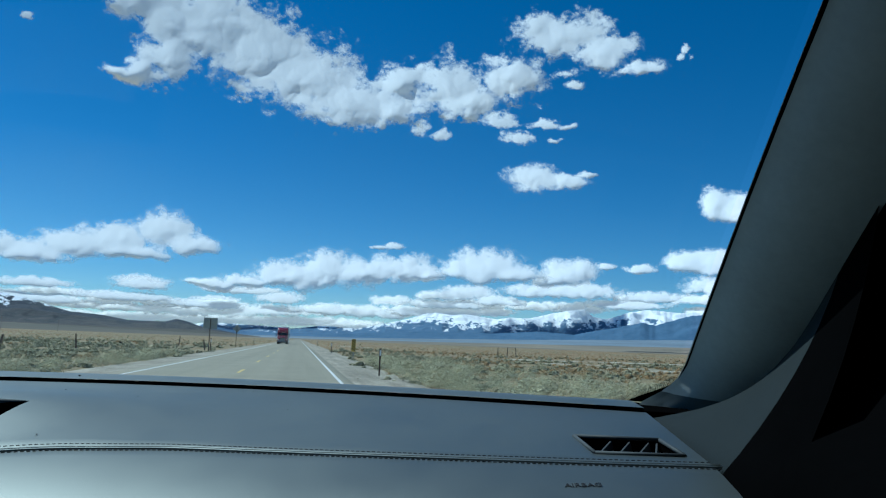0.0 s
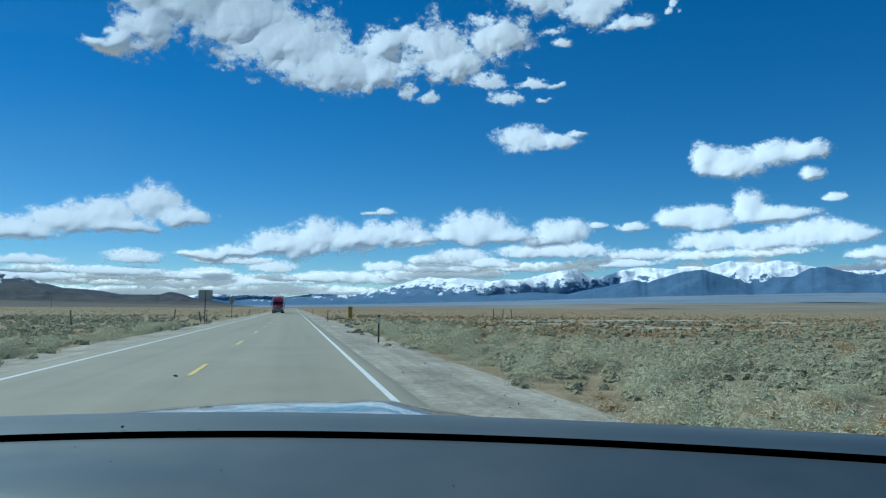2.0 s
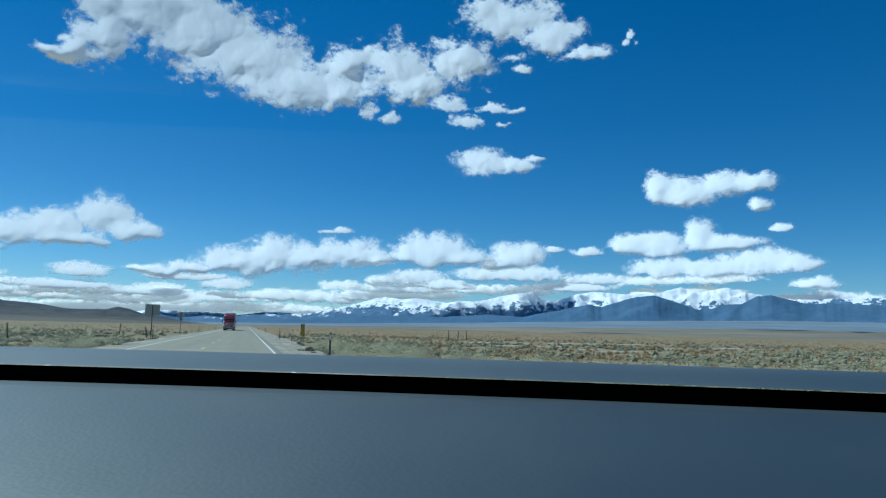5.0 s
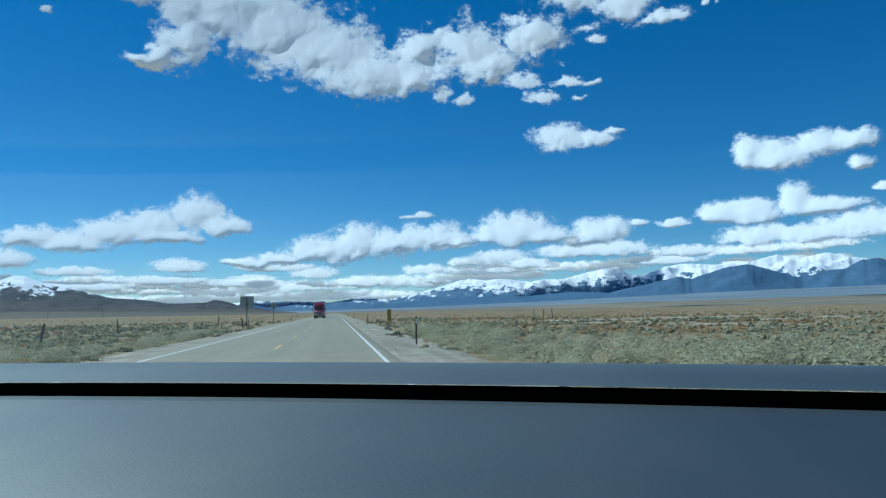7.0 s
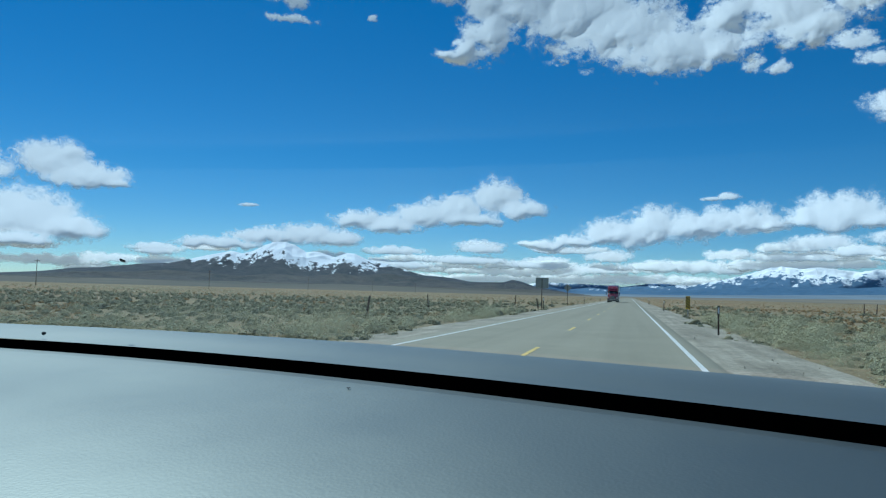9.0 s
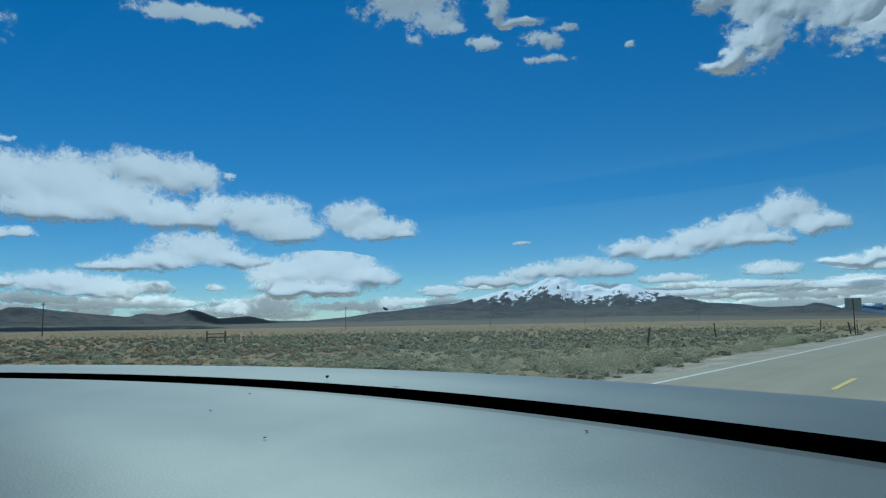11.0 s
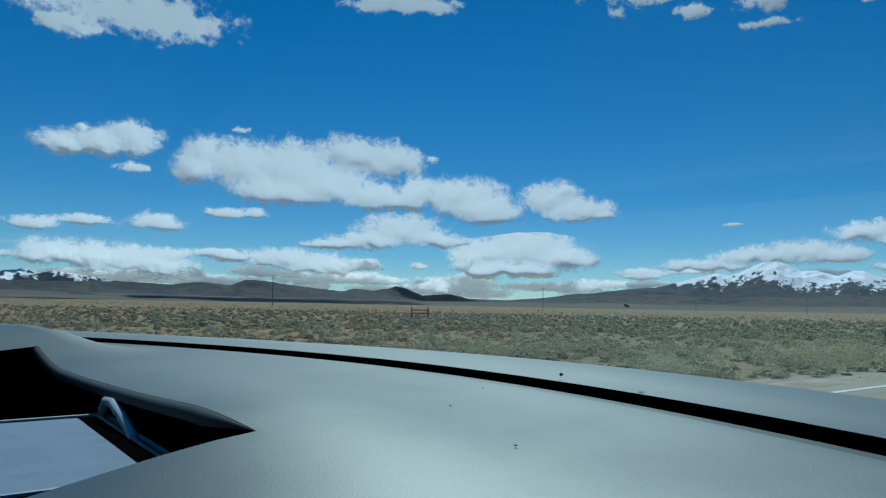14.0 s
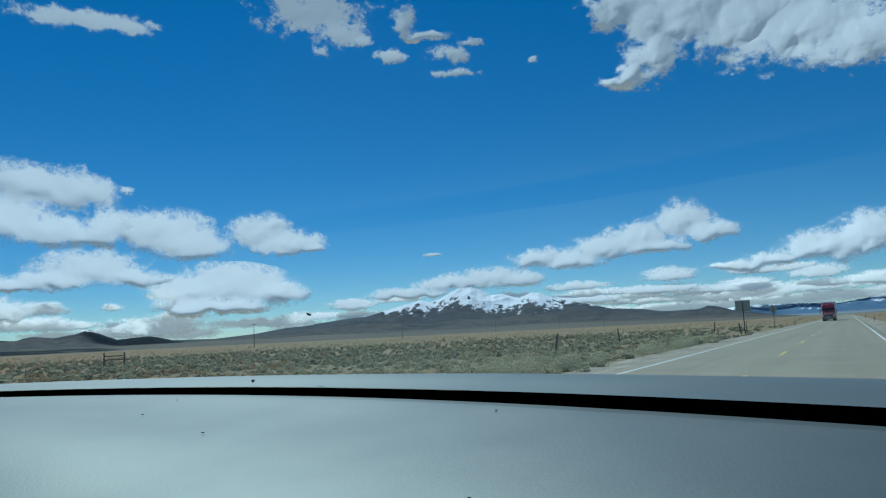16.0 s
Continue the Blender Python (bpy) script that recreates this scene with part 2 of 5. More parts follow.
M_CRUMB = plain("grey_dirt", (0.045, 0.047, 0.046), 0.9)
M_CLAY = plain("pale_clay", (0.40, 0.35, 0.255), 0.95, 0, 0.35, 0.5, 0.4)
M_SAGE = leaf_material("sage_leaves", (0.315, 0.30, 0.185), (0.475, 0.445, 0.285), (0.56, 0.485, 0.305))
# darker than the leaves: the shade inside a shrub, given as colour
M_INNER_SHADE = leaf_material("shrub_inner_shade", (0.19, 0.18, 0.11), (0.29, 0.27, 0.17), (0.345, 0.295, 0.18))
M_RABBIT = leaf_material("rabbitbrush_stems", (0.46, 0.45, 0.28), (0.58, 0.56, 0.37), (0.66, 0.59, 0.38))
M_RUSTY = leaf_material("rusty_shrub", (0.24, 0.155, 0.075), (0.42, 0.27, 0.13), (0.50, 0.37, 0.2))
M_CLOUD = cloud_material()
# aerial haze over the far rock is put into its base colour as blue
M_RANGE = mountain_material("haze_blue_range_rock", (0.075, 0.135, 0.22), (0.115, 0.19, 0.29), (0.095, 0.16, 0.25), 20)
M_FOOT = mountain_material("haze_blue_foothill_rock", (0.066, 0.125, 0.205), (0.10, 0.17, 0.26), (0.09, 0.15, 0.235), 20)
M_SLOPE = mountain_material("dark_foothill_rock", (0.04, 0.048, 0.058), (0.105, 0.095, 0.088), (0.10, 0.09, 0.075), 20)
M_PEAK = mountain_material("near_mountain_rock", (0.028, 0.038, 0.055), (0.075, 0.078, 0.088), (0.085, 0.08, 0.075), 20)
# the valley floor's base colour includes the blue haze of distance
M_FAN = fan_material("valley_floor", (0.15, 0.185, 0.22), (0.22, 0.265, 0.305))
M_MEADOW = fan_material("tan_valley_scrub", (0.15, 0.135, 0.105), (0.27, 0.225, 0.165))
M_APRON = fan_material("brown_apron", (0.095, 0.09, 0.075), (0.15, 0.13, 0.10))
M_LAMP = plain("lamp_glass", (0.55, 0.57, 0.6), 0.1, 0.2, 0.05, coat=1.0)
M_TAIL = plain("red_lamp", (0.35, 0.02, 0.02), 0.2, 0.0, 0.05, coat=1.0)


# ---- building helpers ----
def part(name, bm, material, parent=None, label="", smooth=False):
    """Links a bmesh as one mesh object under its parent."""
    me = bpy.data.meshes.new(name)
    bm.normal_update()
    bm.to_mesh(me)
    bm.free()
    me.materials.append(material)
    if smooth:
        me.shade_smooth()
    ob = new(name, me)
    if parent:
        ob.parent = parent
    if label:
        ob["label"] = label
    return ob


def thing(name, label, category, m=None, group="", kind=""):
    ob = new(name)
    ob.empty_display_size = 0.2
    if m is not None:
        ob.matrix_world = m
    return tagged(ob, label, category, group, kind)


def raw(name, verts, faces, material, parent=None, smooth=True):
    me = bpy.data.meshes.new(name)
    me.from_pydata([tuple(v) for v in verts], [], [tuple(f) for f in faces])
    me.materials.append(material)
    if smooth:
        me.shade_smooth()
    me.update()
    ob = new(name, me)
    if parent:
        ob.parent = parent
    return ob


def box(sx, sy, sz, at=(0, 0, 0), bevel=0.0, segments=2, bm=None, turn=None):
    """A box of that size, centred at a point, with rounded edges."""
    b = bmesh.new()
    bmesh.ops.create_cube(b, size=1.0)
    bmesh.ops.scale(b, vec=(sx, sy, sz), verts=b.verts)
    if bevel:
        bmesh.ops.bevel(b, geom=b.edges[:], offset=bevel, segments=segments, affect="EDGES", profile=0.5)
    m = Matrix.Translation(at)
    if turn:
        m = m @ turn
    bmesh.ops.transform(b, matrix=m, verts=b.verts)
    if bm is None:
        return b
    me = bpy.data.meshes.new("tmp")
    b.to_mesh(me)
    b.free()
    bm.from_mesh(me)
    bpy.data.meshes.remove(me)
    return bm


def rod(r, a, b, sides=12, r2=None, bm=None):
    """A round bar from a to b."""
    a, b = Vector(a), Vector(b)
    own = bmesh.new() if bm is None else bm
    q = (b - a).to_track_quat("Z", "Y").to_matrix().to_4x4()
    bmesh.ops.create_cone(own, cap_ends=True, segments=sides, radius1=r, radius2=r if r2 is None else r2, depth=(b - a).length, matrix=Matrix.Translation((a + b) / 2) @ q)
    return own


def tube(points, r, sides=8, bm=None):
    """A bent round bar through the points."""
    own = bmesh.new() if bm is None else bm
    pts = [Vector(p) for p in points]
    rings = []
    for i, p in enumerate(pts):
        d = (pts[min(i + 1, len(pts) - 1)] - pts[max(i - 1, 0)]).normalized()
        u = d.cross(Vector((0.31, 0.22, 0.93))).normalized()
        w = d.cross(u)
        rings.append([own.verts.new(p + r * (math.cos(k * math.tau / sides) * u + math.sin(k * math.tau / sides) * w)) for k in range(sides)])
    for A, B in zip(rings, rings[1:]):
        for k in range(sides):
            own.faces.new((A[k], A[(k + 1) % sides], B[(k + 1) % sides], B[k]))
    own.faces.new(rings[0][::-1])
    own.faces.new(rings[-1])
    return own


def loft(sections, closed=True, caps=True):
    """A skin through rings of points."""
    bm = bmesh.new()
    rings = [[bm.verts.new(p) for p in s] for s in sections]
    n = len(rings[0])
    for A, B in zip(rings, rings[1:]):
        for k in range(n if closed else n - 1):
            bm.faces.new((A[k], A[(k + 1) % n], B[(k + 1) % n], B[k]))
    if caps and closed:
        bm.faces.new(rings[0][::-1])
        bm.faces.new(rings[-1])
    bmesh.ops.recalc_face_normals(bm, faces=bm.faces)
    return bm


TABLE = np.random.RandomState(7).rand(256, 256)


def value_noise(x, y):
    xi, yi = np.floor(x).astype(int), np.floor(y).astype(int)
    u, v = x - xi, y - yi
    u, v = u * u * (3 - 2 * u), v * v * (3 - 2 * v)
    a, b = TABLE[xi % 256, yi % 256], TABLE[(xi + 1) % 256, yi % 256]
    c, d = TABLE[xi % 256, (yi + 1) % 256], TABLE[(xi + 1) % 256, (yi + 1) % 256]
    return (a * (1 - u) + b * u) * (1 - v) + (c * (1 - u) + d * u) * v


def fbm(x, y, octaves=5, gain=0.5):
    s, w, t = 0.0, 1.0, 0.0
    for i in range(octaves):
        s = s + w * value_noise(x * 2 ** i + 17.3 * i, y * 2 ** i + 9.1 * i)
        t += w
        w *= gain
    return s / t


def ridged(x, y, octaves=6):
    s, w, t = 0.0, 1.0, 0.0
    for i in range(octaves):
        s = s + w * (1 - np.abs(2 * value_noise(x * 2 ** i + 31.7 * i, y * 2 ** i + 5.3 * i) - 1)) ** 1.3
        t += w
        w *= 0.45
    return s / t


# ---- ground and road ----
RIGHT_LINE, CENTRE_LINE, LEFT_LINE = 1.73, -1.87, -5.28
ROAD_FROM, ROAD_TO = -120.0, 4300.0


def sheet(name, xs, ys, height, material, label, category):
    """A strip of ground over the grid of xs and ys."""
    X, Y = np.meshgrid(xs, ys, indexing="ij")
    Z = height(X, Y)
    n, m = X.shape
    faces = [(i * m + j, (i + 1) * m + j, (i + 1) * m + j + 1, i * m + j + 1) for i in range(n - 1) for j in range(m - 1)]
    ob = raw(name, np.stack([X, Y, Z], -1).reshape(-1, 3), faces, material)
    return tagged(ob, label, category, kind="structure")


def ground_height(x, y):
    away = np.clip((np.maximum(x - 4.5, -8.5 - x)) / 10, 0, 1)
    return -0.09 + away * 0.16 * (fbm(x * 0.08, y * 0.08, 4) - 0.5) + away * 0.05 * (fbm(x * 0.9, y * 0.9, 2) - 0.5)


steps = np.concatenate([np.linspace(0, 12, 25), np.geomspace(12.6, 90, 60), np.geomspace(95, 4900, 40)])
gx = np.concatenate([-steps[::-1], steps[1:]])
gy = np.concatenate([-steps[::-1], steps[1:]])
sheet("ground", gx, gy, ground_height, M_STEPPE, "dry brown and grey-green sagebrush plain", "ground")

along = np.concatenate([np.linspace(ROAD_FROM, 60, 91), np.geomspace(62, ROAD_TO, 60)])
sheet("gravel_shoulder", np.array([-7.9, -7.2, -6.4, -5.6, 1.95, 2.9, 4.0, 5.0]), along,
      lambda x, y: np.where((x > -6) & (x < 2.3), -0.03, np.where((x < -7.6) | (x > 4.6), -0.12, -0.045)) + 0.03 * (fbm(x * 2, y * 0.5, 3) - 0.5) * ((x < -6) | (x > 2.3)),
      M_GRAVEL, "pale gravel shoulders along the highway", "gravel shoulder")
sheet("road", np.array([-5.83, -5.78, LEFT_LINE, CENTRE_LINE, RIGHT_LINE, 2.13, 2.18]), along,
      lambda x, y: np.where((x < -5.8) | (x > 2.15), -0.06, 0.006 - 0.004 * np.abs(x - CENTRE_LINE)), M_ASPHALT,
      "worn grey-brown two-lane asphalt highway running straight", "road")


def stripe(name, x, y0, y1, width, material, label, height=0.005):
    ys = np.linspace(y0, y1, 3) if y1 - y0 < 20 else along[(along >= y0) & (along <= y1)]
    h = 0.006 - 0.004 * abs(x - CENTRE_LINE) + height
    v = [(x + s * width / 2, y, h) for y in ys for s in (-1, 1)]
    ob = raw(name, v, [(2 * i, 2 * i + 1, 2 * i + 3, 2 * i + 2) for i in range(len(ys) - 1)], material)
    return tagged(ob, label, "road marking", kind="structure")


stripe("edge_line", RIGHT_LINE, ROAD_FROM, ROAD_TO, 0.115, M_WHITE_LINE, "solid white edge line on the asphalt")
stripe("edge_line", LEFT_LINE, ROAD_FROM, ROAD_TO, 0.12, M_WHITE_LINE, "solid white edge line on the asphalt")
for k in range(34):
    y = -22.0 + 12.2 * k
    tagged(stripe("centre_dash", CENTRE_LINE, y, y + 3.0, 0.11, M_YELLOW_LINE, "yellow centre dash on the asphalt"), group="centre dashes")


# ---- mountains ----
def skyline(az, line):
    """Height of a crest in degrees over azimuth, from its summits and saddles."""
    k = np.array([[float(v) for v in p.split()] for p in line.split(",")])
    k = k[np.argsort(k[:, 0])]
    return np.interp(az, k[:, 0], k[:, 1])


def soften(z, n, axis):
    """A running mean over n samples."""
    pad = [(0, 0), (0, 0)]
    pad[axis] = (n // 2, n - 1 - n // 2)
    c = np.cumsum(np.pad(z, pad, mode="edge"), axis=axis)
    zero = np.zeros_like(np.take(c, [0], axis=axis))
    c = np.concatenate([zero, c], axis=axis)
    m = z.shape[axis]
    return (np.take(c, range(n, n + m), axis=axis) - np.take(c, range(m), axis=axis)) / n


def mountain(name, near, far, line, material, label, relief=0.5, step=0.1, grain=300.0, snow=None, ragged=0.08, rows=70, apron=1.5):
    """A range in polar plan. Spurs and gullies of about the grain's width run down from a crest line;
    snow(azimuth) gives the height in degrees above which the snow lies, in the gullies first."""
    ends = sorted(float(p.split()[0]) for p in line.split(","))
    az = np.arange(ends[0], ends[-1], step)
    u = np.concatenate([np.linspace(0, 0.8, rows), np.linspace(0.82, 1, 6)])
    A, U = np.meshgrid(az, u, indexing="ij")
    r = near + (far - near) * U
    x, y = -np.sin(np.radians(A)) * r, np.cos(np.radians(A)) * r
    c = skyline(az, line)
    c = c * (1 + ragged * (fbm(az * 2.2 + far * 0.01, az * 0 + 2.5, 5, 0.6) - 0.5) * 2)
    wx = x + 0.6 * grain * (fbm(x / grain * 0.7 + 3, y / grain * 0.7 + 11, 4) - 0.5)
    wy = y + 0.6 * grain * (fbm(x / grain * 0.7 + 40, y / grain * 0.7 + 5, 4) - 0.5)
    n = ridged(wx / grain, wy / grain, 4)
    n = (n - n.mean()) / n.std()
    shape = np.where(U < 0.74, np.clip(U / 0.74, 0, 1) ** apron, 1 - (np.clip(U - 0.74, 0, 1) / 0.26) ** 1.6 * 1.05)
    body = np.clip(shape, 0, 1) ** 0.7
    Z = shape + relief * 0.16 * n * body
    Z = np.where(U > 0.97, -0.05, Z) - 0.02 * (U < 0.02)
    top = (Z / r).max(axis=1)
    base = np.tan(np.radians(np.maximum(c, 0.01))) / soften(top[:, None], 3, 0)[:, 0]
    Z = Z * base[:, None]
    m = len(u)
    faces = [(i * m + j, (i + 1) * m + j, (i + 1) * m + j + 1, i * m + j + 1) for i in range(len(az) - 1) for j in range(m - 1)]
    ob = raw(name, np.stack([x, y, Z - 1.0 * (1 - U)], -1).reshape(-1, 3), faces, material)
    cover = np.full(A.shape, -1.0)
    if snow:
        seen = np.degrees(np.arctan2(Z, r))
        side = np.gradient(Z, axis=0) / (np.radians(step) * r)
        k = max(3, int(0.9 / step))
        hollow = soften(soften(Z, k, 0), 9, 1) - Z
        hollow = hollow / (np.abs(hollow).mean() + 1e-6)
        blot = fbm(x / grain * 0.8 + 9, y / grain * 0.8 + 2, 4)
        speck = fbm(x / grain * 9, y / grain * 5, 4, 0.65)
        slant = fbm(A * 2.2 + 2.6 * seen, A * 0.9 - 2.4 * seen, 5, 0.6)
        cover = 1.15 * (seen - snow(az)[:, None]) + 0.06 * np.clip(hollow, -2.0, 2.0) + 0.7 * np.clip(side, -0.5, 0.5) + 0.5 * (blot - 0.5) + 1.0 * (speck - 0.5) + 1.8 * (slant - 0.5) + 1.2 * np.clip(seen / np.maximum(c, 0.3)[:, None] - 0.86, 0, 0.14)
    layer = ob.data.attributes.new("snow", "FLOAT", "POINT")
    layer.data.foreach_set("value", cover.reshape(-1).astype(np.float32))
    return tagged(ob, label, "mountain range", kind="structure")


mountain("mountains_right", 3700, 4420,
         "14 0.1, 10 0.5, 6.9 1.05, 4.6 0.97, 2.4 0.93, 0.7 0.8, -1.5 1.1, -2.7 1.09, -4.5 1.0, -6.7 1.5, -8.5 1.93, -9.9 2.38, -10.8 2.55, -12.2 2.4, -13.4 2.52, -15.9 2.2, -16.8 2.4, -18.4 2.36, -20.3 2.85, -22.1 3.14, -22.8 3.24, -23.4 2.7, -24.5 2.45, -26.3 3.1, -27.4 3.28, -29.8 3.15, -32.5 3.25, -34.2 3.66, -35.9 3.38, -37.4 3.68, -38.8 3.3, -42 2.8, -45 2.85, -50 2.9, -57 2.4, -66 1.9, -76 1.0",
         M_RANGE, "snow-capped mountain range, haze-blue across the valley", 0.6, 0.075, 260.0, lambda a: np.interp(a, [-45, -38, -22, -16, -10, -6, 0, 8], [2.5, 2.3, 1.9, 1.75, 1.55, 1.25, 0.95, 0.8]), 0.03, 95)
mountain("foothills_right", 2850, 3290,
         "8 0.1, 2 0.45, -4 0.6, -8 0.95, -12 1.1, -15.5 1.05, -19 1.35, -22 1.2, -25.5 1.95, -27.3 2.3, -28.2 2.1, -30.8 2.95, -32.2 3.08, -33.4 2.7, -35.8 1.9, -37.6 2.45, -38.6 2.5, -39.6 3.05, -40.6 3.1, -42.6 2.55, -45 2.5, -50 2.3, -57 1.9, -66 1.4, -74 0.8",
         M_FOOT, "dark haze-blue foothills below the snowy range", 0.3, 0.1, 300.0, ragged=0.04, rows=50, apron=1.2)
mountain("foothills_left", 2050, 2440,
         "3 0.1, 6 0.35, 7.5 0.6, 9.1 1.0, 10 0.85, 10.6 0.95, 12.5 0.8, 15 1.0, 17.5 1.25, 19.5 1.45, 21.5 1.15, 23.5 1.35, 25.5 1.0, 28.5 1.15, 31 0.9, 34 1.05, 36.5 1.2, 39 0.95, 42.4 0.85, 46 0.5, 52 0.3",
         M_SLOPE, "brown foothills below the snowy mountain", 0.8, 0.1, 170.0, ragged=0.05, rows=50, apron=1.3)
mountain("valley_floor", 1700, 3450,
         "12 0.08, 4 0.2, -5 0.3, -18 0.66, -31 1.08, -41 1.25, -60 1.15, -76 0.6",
         M_FAN, "pale valley floor, hazy blue-grey, rising to the range", 0.1, 0.2, 500.0, ragged=0.03, rows=30)
mountain("valley_plain", 1300, 2350,
         "9 0.03, 0 0.09, -10 0.2, -18 0.33, -31 0.52, -41 0.62, -60 0.55, -76 0.3",
         M_MEADOW, "tan grass and scrub rising across the valley", 0.1, 0.2, 500.0, ragged=0.03, rows=30)
mountain("valley_apron", 1500, 2650,
         "3 0.1, 10 0.35, 22 0.55, 38 0.5, 55 0.32, 70 0.42, 90 0.6, 110 0.5",
         M_APRON, "brown scrub slopes rising to the mountain", 0.1, 0.2, 400.0, ragged=0.03, rows=30)
mountain("mountains_left", 2900, 3600,
         "3 0.1, 5.1 0.3, 7.5 0.7, 8.6 1.06, 9.3 1.18, 10 0.95, 12.6 0.92, 14.2 1.2, 16.5 1.36, 18 1.75, 19.3 2.15, 21.1 2.5, 22.1 2.94, 22.8 3.0, 23.7 2.6, 24.4 2.8, 25.2 3.0, 26 2.95, 27 3.5, 27.6 3.68, 28.6 3.62, 29.2 3.4, 30.2 2.85, 31 2.66, 31.8 2.82, 33.4 2.44, 34.5 2.15, 36 1.75, 38.4 1.55, 41 1.2, 42.6 1.1, 45 0.75, 48 0.52, 52 0.6",
         M_PEAK, "dark brown mountain with a snowy summit", 0.24, 0.06, 230.0, lambda a: np.interp(a, [10, 18, 21, 26, 29, 31, 34, 38], [2.6, 2.05, 1.95, 1.95, 2.25, 2.15, 1.9, 2.4]), 0.015, 105, 1.15)
mountain("low_hills", 2300, 3000,
         "48 0.1, 50.3 0.45, 52.6 0.95, 54.8 0.8, 56.2 1.36, 56.9 1.5, 57.6 1.3, 58.9 1.1, 60.3 1.26, 61.2 1.0, 63.4 1.2, 66 1.5, 67.5 1.72, 68.8 1.74, 69.9 1.3, 72.2 1.48, 74.5 1.22, 77 1.35, 80 1.3, 86 1.2, 95 1.4, 104 0.9, 112 0.2",
         M_SLOPE, "dark low hills along the edge of the plain", 0.6, 0.1, 200.0, ragged=0.03, rows=50, apron=1.2)
mountain("far_snowy_ridge", 3300, 4200,
         "73 0.2, 76.5 1.25, 78.5 1.42, 80.2 1.74, 82.2 1.98, 83.1 1.76, 84 2.05, 86 1.75, 90 1.9, 96 1.6, 108 0.8",
         M_PEAK, "distant dark ridge streaked with snow", 0.7, 0.08, 230.0, lambda a: 1.62 + 0 * a, 0.05, 60)


# ---- clouds ----
CLOUDS = []


def puffs(x, y, seed):
    """Round cauliflower heads: the height of the nearest of many jittered domes."""
    jit = np.random.RandomState(seed).rand(64, 64, 2)
    xi, yi = np.floor(x).astype(int), np.floor(y).astype(int)
    best = np.full(x.shape, 9.0)
    for dx in (-1, 0, 1):
        for dy in (-1, 0, 1):
            j = jit[(xi + dx) % 64, (yi + dy) % 64]
            best = np.minimum(best, (xi + dx + j[..., 0] - x) ** 2 + (yi + dy + j[..., 1] - y) ** 2)
    return np.sqrt(np.clip(1.0 - best, 0, 1))


def cloud(lobes, label="white fair-weather cumulus cloud in a blue sky"):
    """A bank of cloud from rounded lobes: azimuth, elevation, half width and half height in degrees."""
    L = np.array([[float(v) for v in s.split()] for s in lobes.split(",")])
    k = len(CLOUDS)
    step = float(np.clip(L[:, 3].min() * 0.15, 0.07, 0.13))
    pad = 0.8 + 0.8 * L[:, 3].max()
    az = np.arange((L[:, 0] - L[:, 2]).min() - pad, (L[:, 0] + L[:, 2]).max() + pad, step)
    el = np.arange((L[:, 1] - L[:, 3]).min() - pad, (L[:, 1] + L[:, 3]).max() + pad, step)
    A, E = np.meshgrid(az, el, indexing="ij")
    size = float(np.median(L[:, 3]))
    f = 0.7 / max(size, 0.25)
    wa = A + size * 0.9 * (fbm(A * f + 3 * k, E * f * 1.3, 5) - 0.5)
    we = E + size * 0.9 * (fbm(A * f + 50, E * f * 1.3 + 2 * k, 5) - 0.5)
    acc = 0.0
    flat = L[:, 1].mean() < 10
    for a, e, w, h in L:
        dy = (we - e) / h
        dy = np.where(dy < 0, dy * (1.35 if flat else 1.15), dy)
        q = 1.12 - np.sqrt(((wa - a) / w) ** 2 + dy ** 2)
        acc = acc + np.exp(9 * np.clip(q, -2, 2))
    den = np.minimum(np.log(acc) / 9, 1.2)
    core = soften(soften(den, 7, 0), 7, 1)
    big = puffs(wa * f * 1.5, we * f * 1.9, 3 + k)
    mid = puffs(wa * f * 3.3 + 5, we * f * 4.0, 90 + k)
    fine = puffs(wa * f * 7.5, we * f * 8.5 + 3, 170 + k)
    head = 0.55 * big + 0.3 * mid + 0.15 * fine
    den = den + 0.5 * (head - 0.6) + 0.25 * (fbm(A * f * 3, E * f * 4 + k, 5, 0.6) - 0.5)
    small = float(np.clip((0.85 - size) / 0.5, 0, 1)) * (L[:, 1].mean() > 9)
    den = den + 0.14 - 0.42 * small + 0.9 * small * (fbm(A * f * 1.1 + 7, E * f * 2.2 + k, 5, 0.6) - 0.5)
    if L[:, 1].mean() > 15:
        den = den - 0.02 + 1.5 * (fbm(A * 0.9, E * 1.3 + k, 6, 0.62) - 0.5)
    keep = den > -0.7
    bulge = np.sqrt(np.clip(core + 0.25, 0, None)) + 0.24 * soften(soften(big, 5, 0), 5, 1) + 0.085 * soften(soften(mid, 3, 0), 3, 1) + 0.02 * fine
    high = L[:, 1].mean()
    far = (4850 if high < 4.5 else 4850 - 420 * (high - 4.5) if high < 10.5 else 2330 * (10.5 / high) ** 1.2) - 2 * k
    sunward = float(np.clip((L[:, 0].mean() - 30) / 20, 0, 1))
    lean = 2.1 + 1.5 * sunward
    R = far - math.radians(size) * far * (1.9 + 1.4 * sunward if high < 15 else 1.4) * bulge + math.radians(1) * far * lean * (E - L[:, 1].mean())
    x = -np.sin(np.radians(A)) * np.cos(np.radians(E)) * R
    y = np.cos(np.radians(A)) * np.cos(np.radians(E)) * R
    z = 1.2 + np.sin(np.radians(E)) * R
    n, m = A.shape
    cell = keep[:-1, :-1] | keep[1:, :-1] | keep[:-1, 1:] | keep[1:, 1:]
    I, J = np.nonzero(cell)
    quads = np.stack([I * m + J, I * m + J + 1, (I + 1) * m + J + 1, (I + 1) * m + J], -1)
    used, quads = np.unique(quads, return_inverse=True)
    quads = quads.reshape(-1, 4)
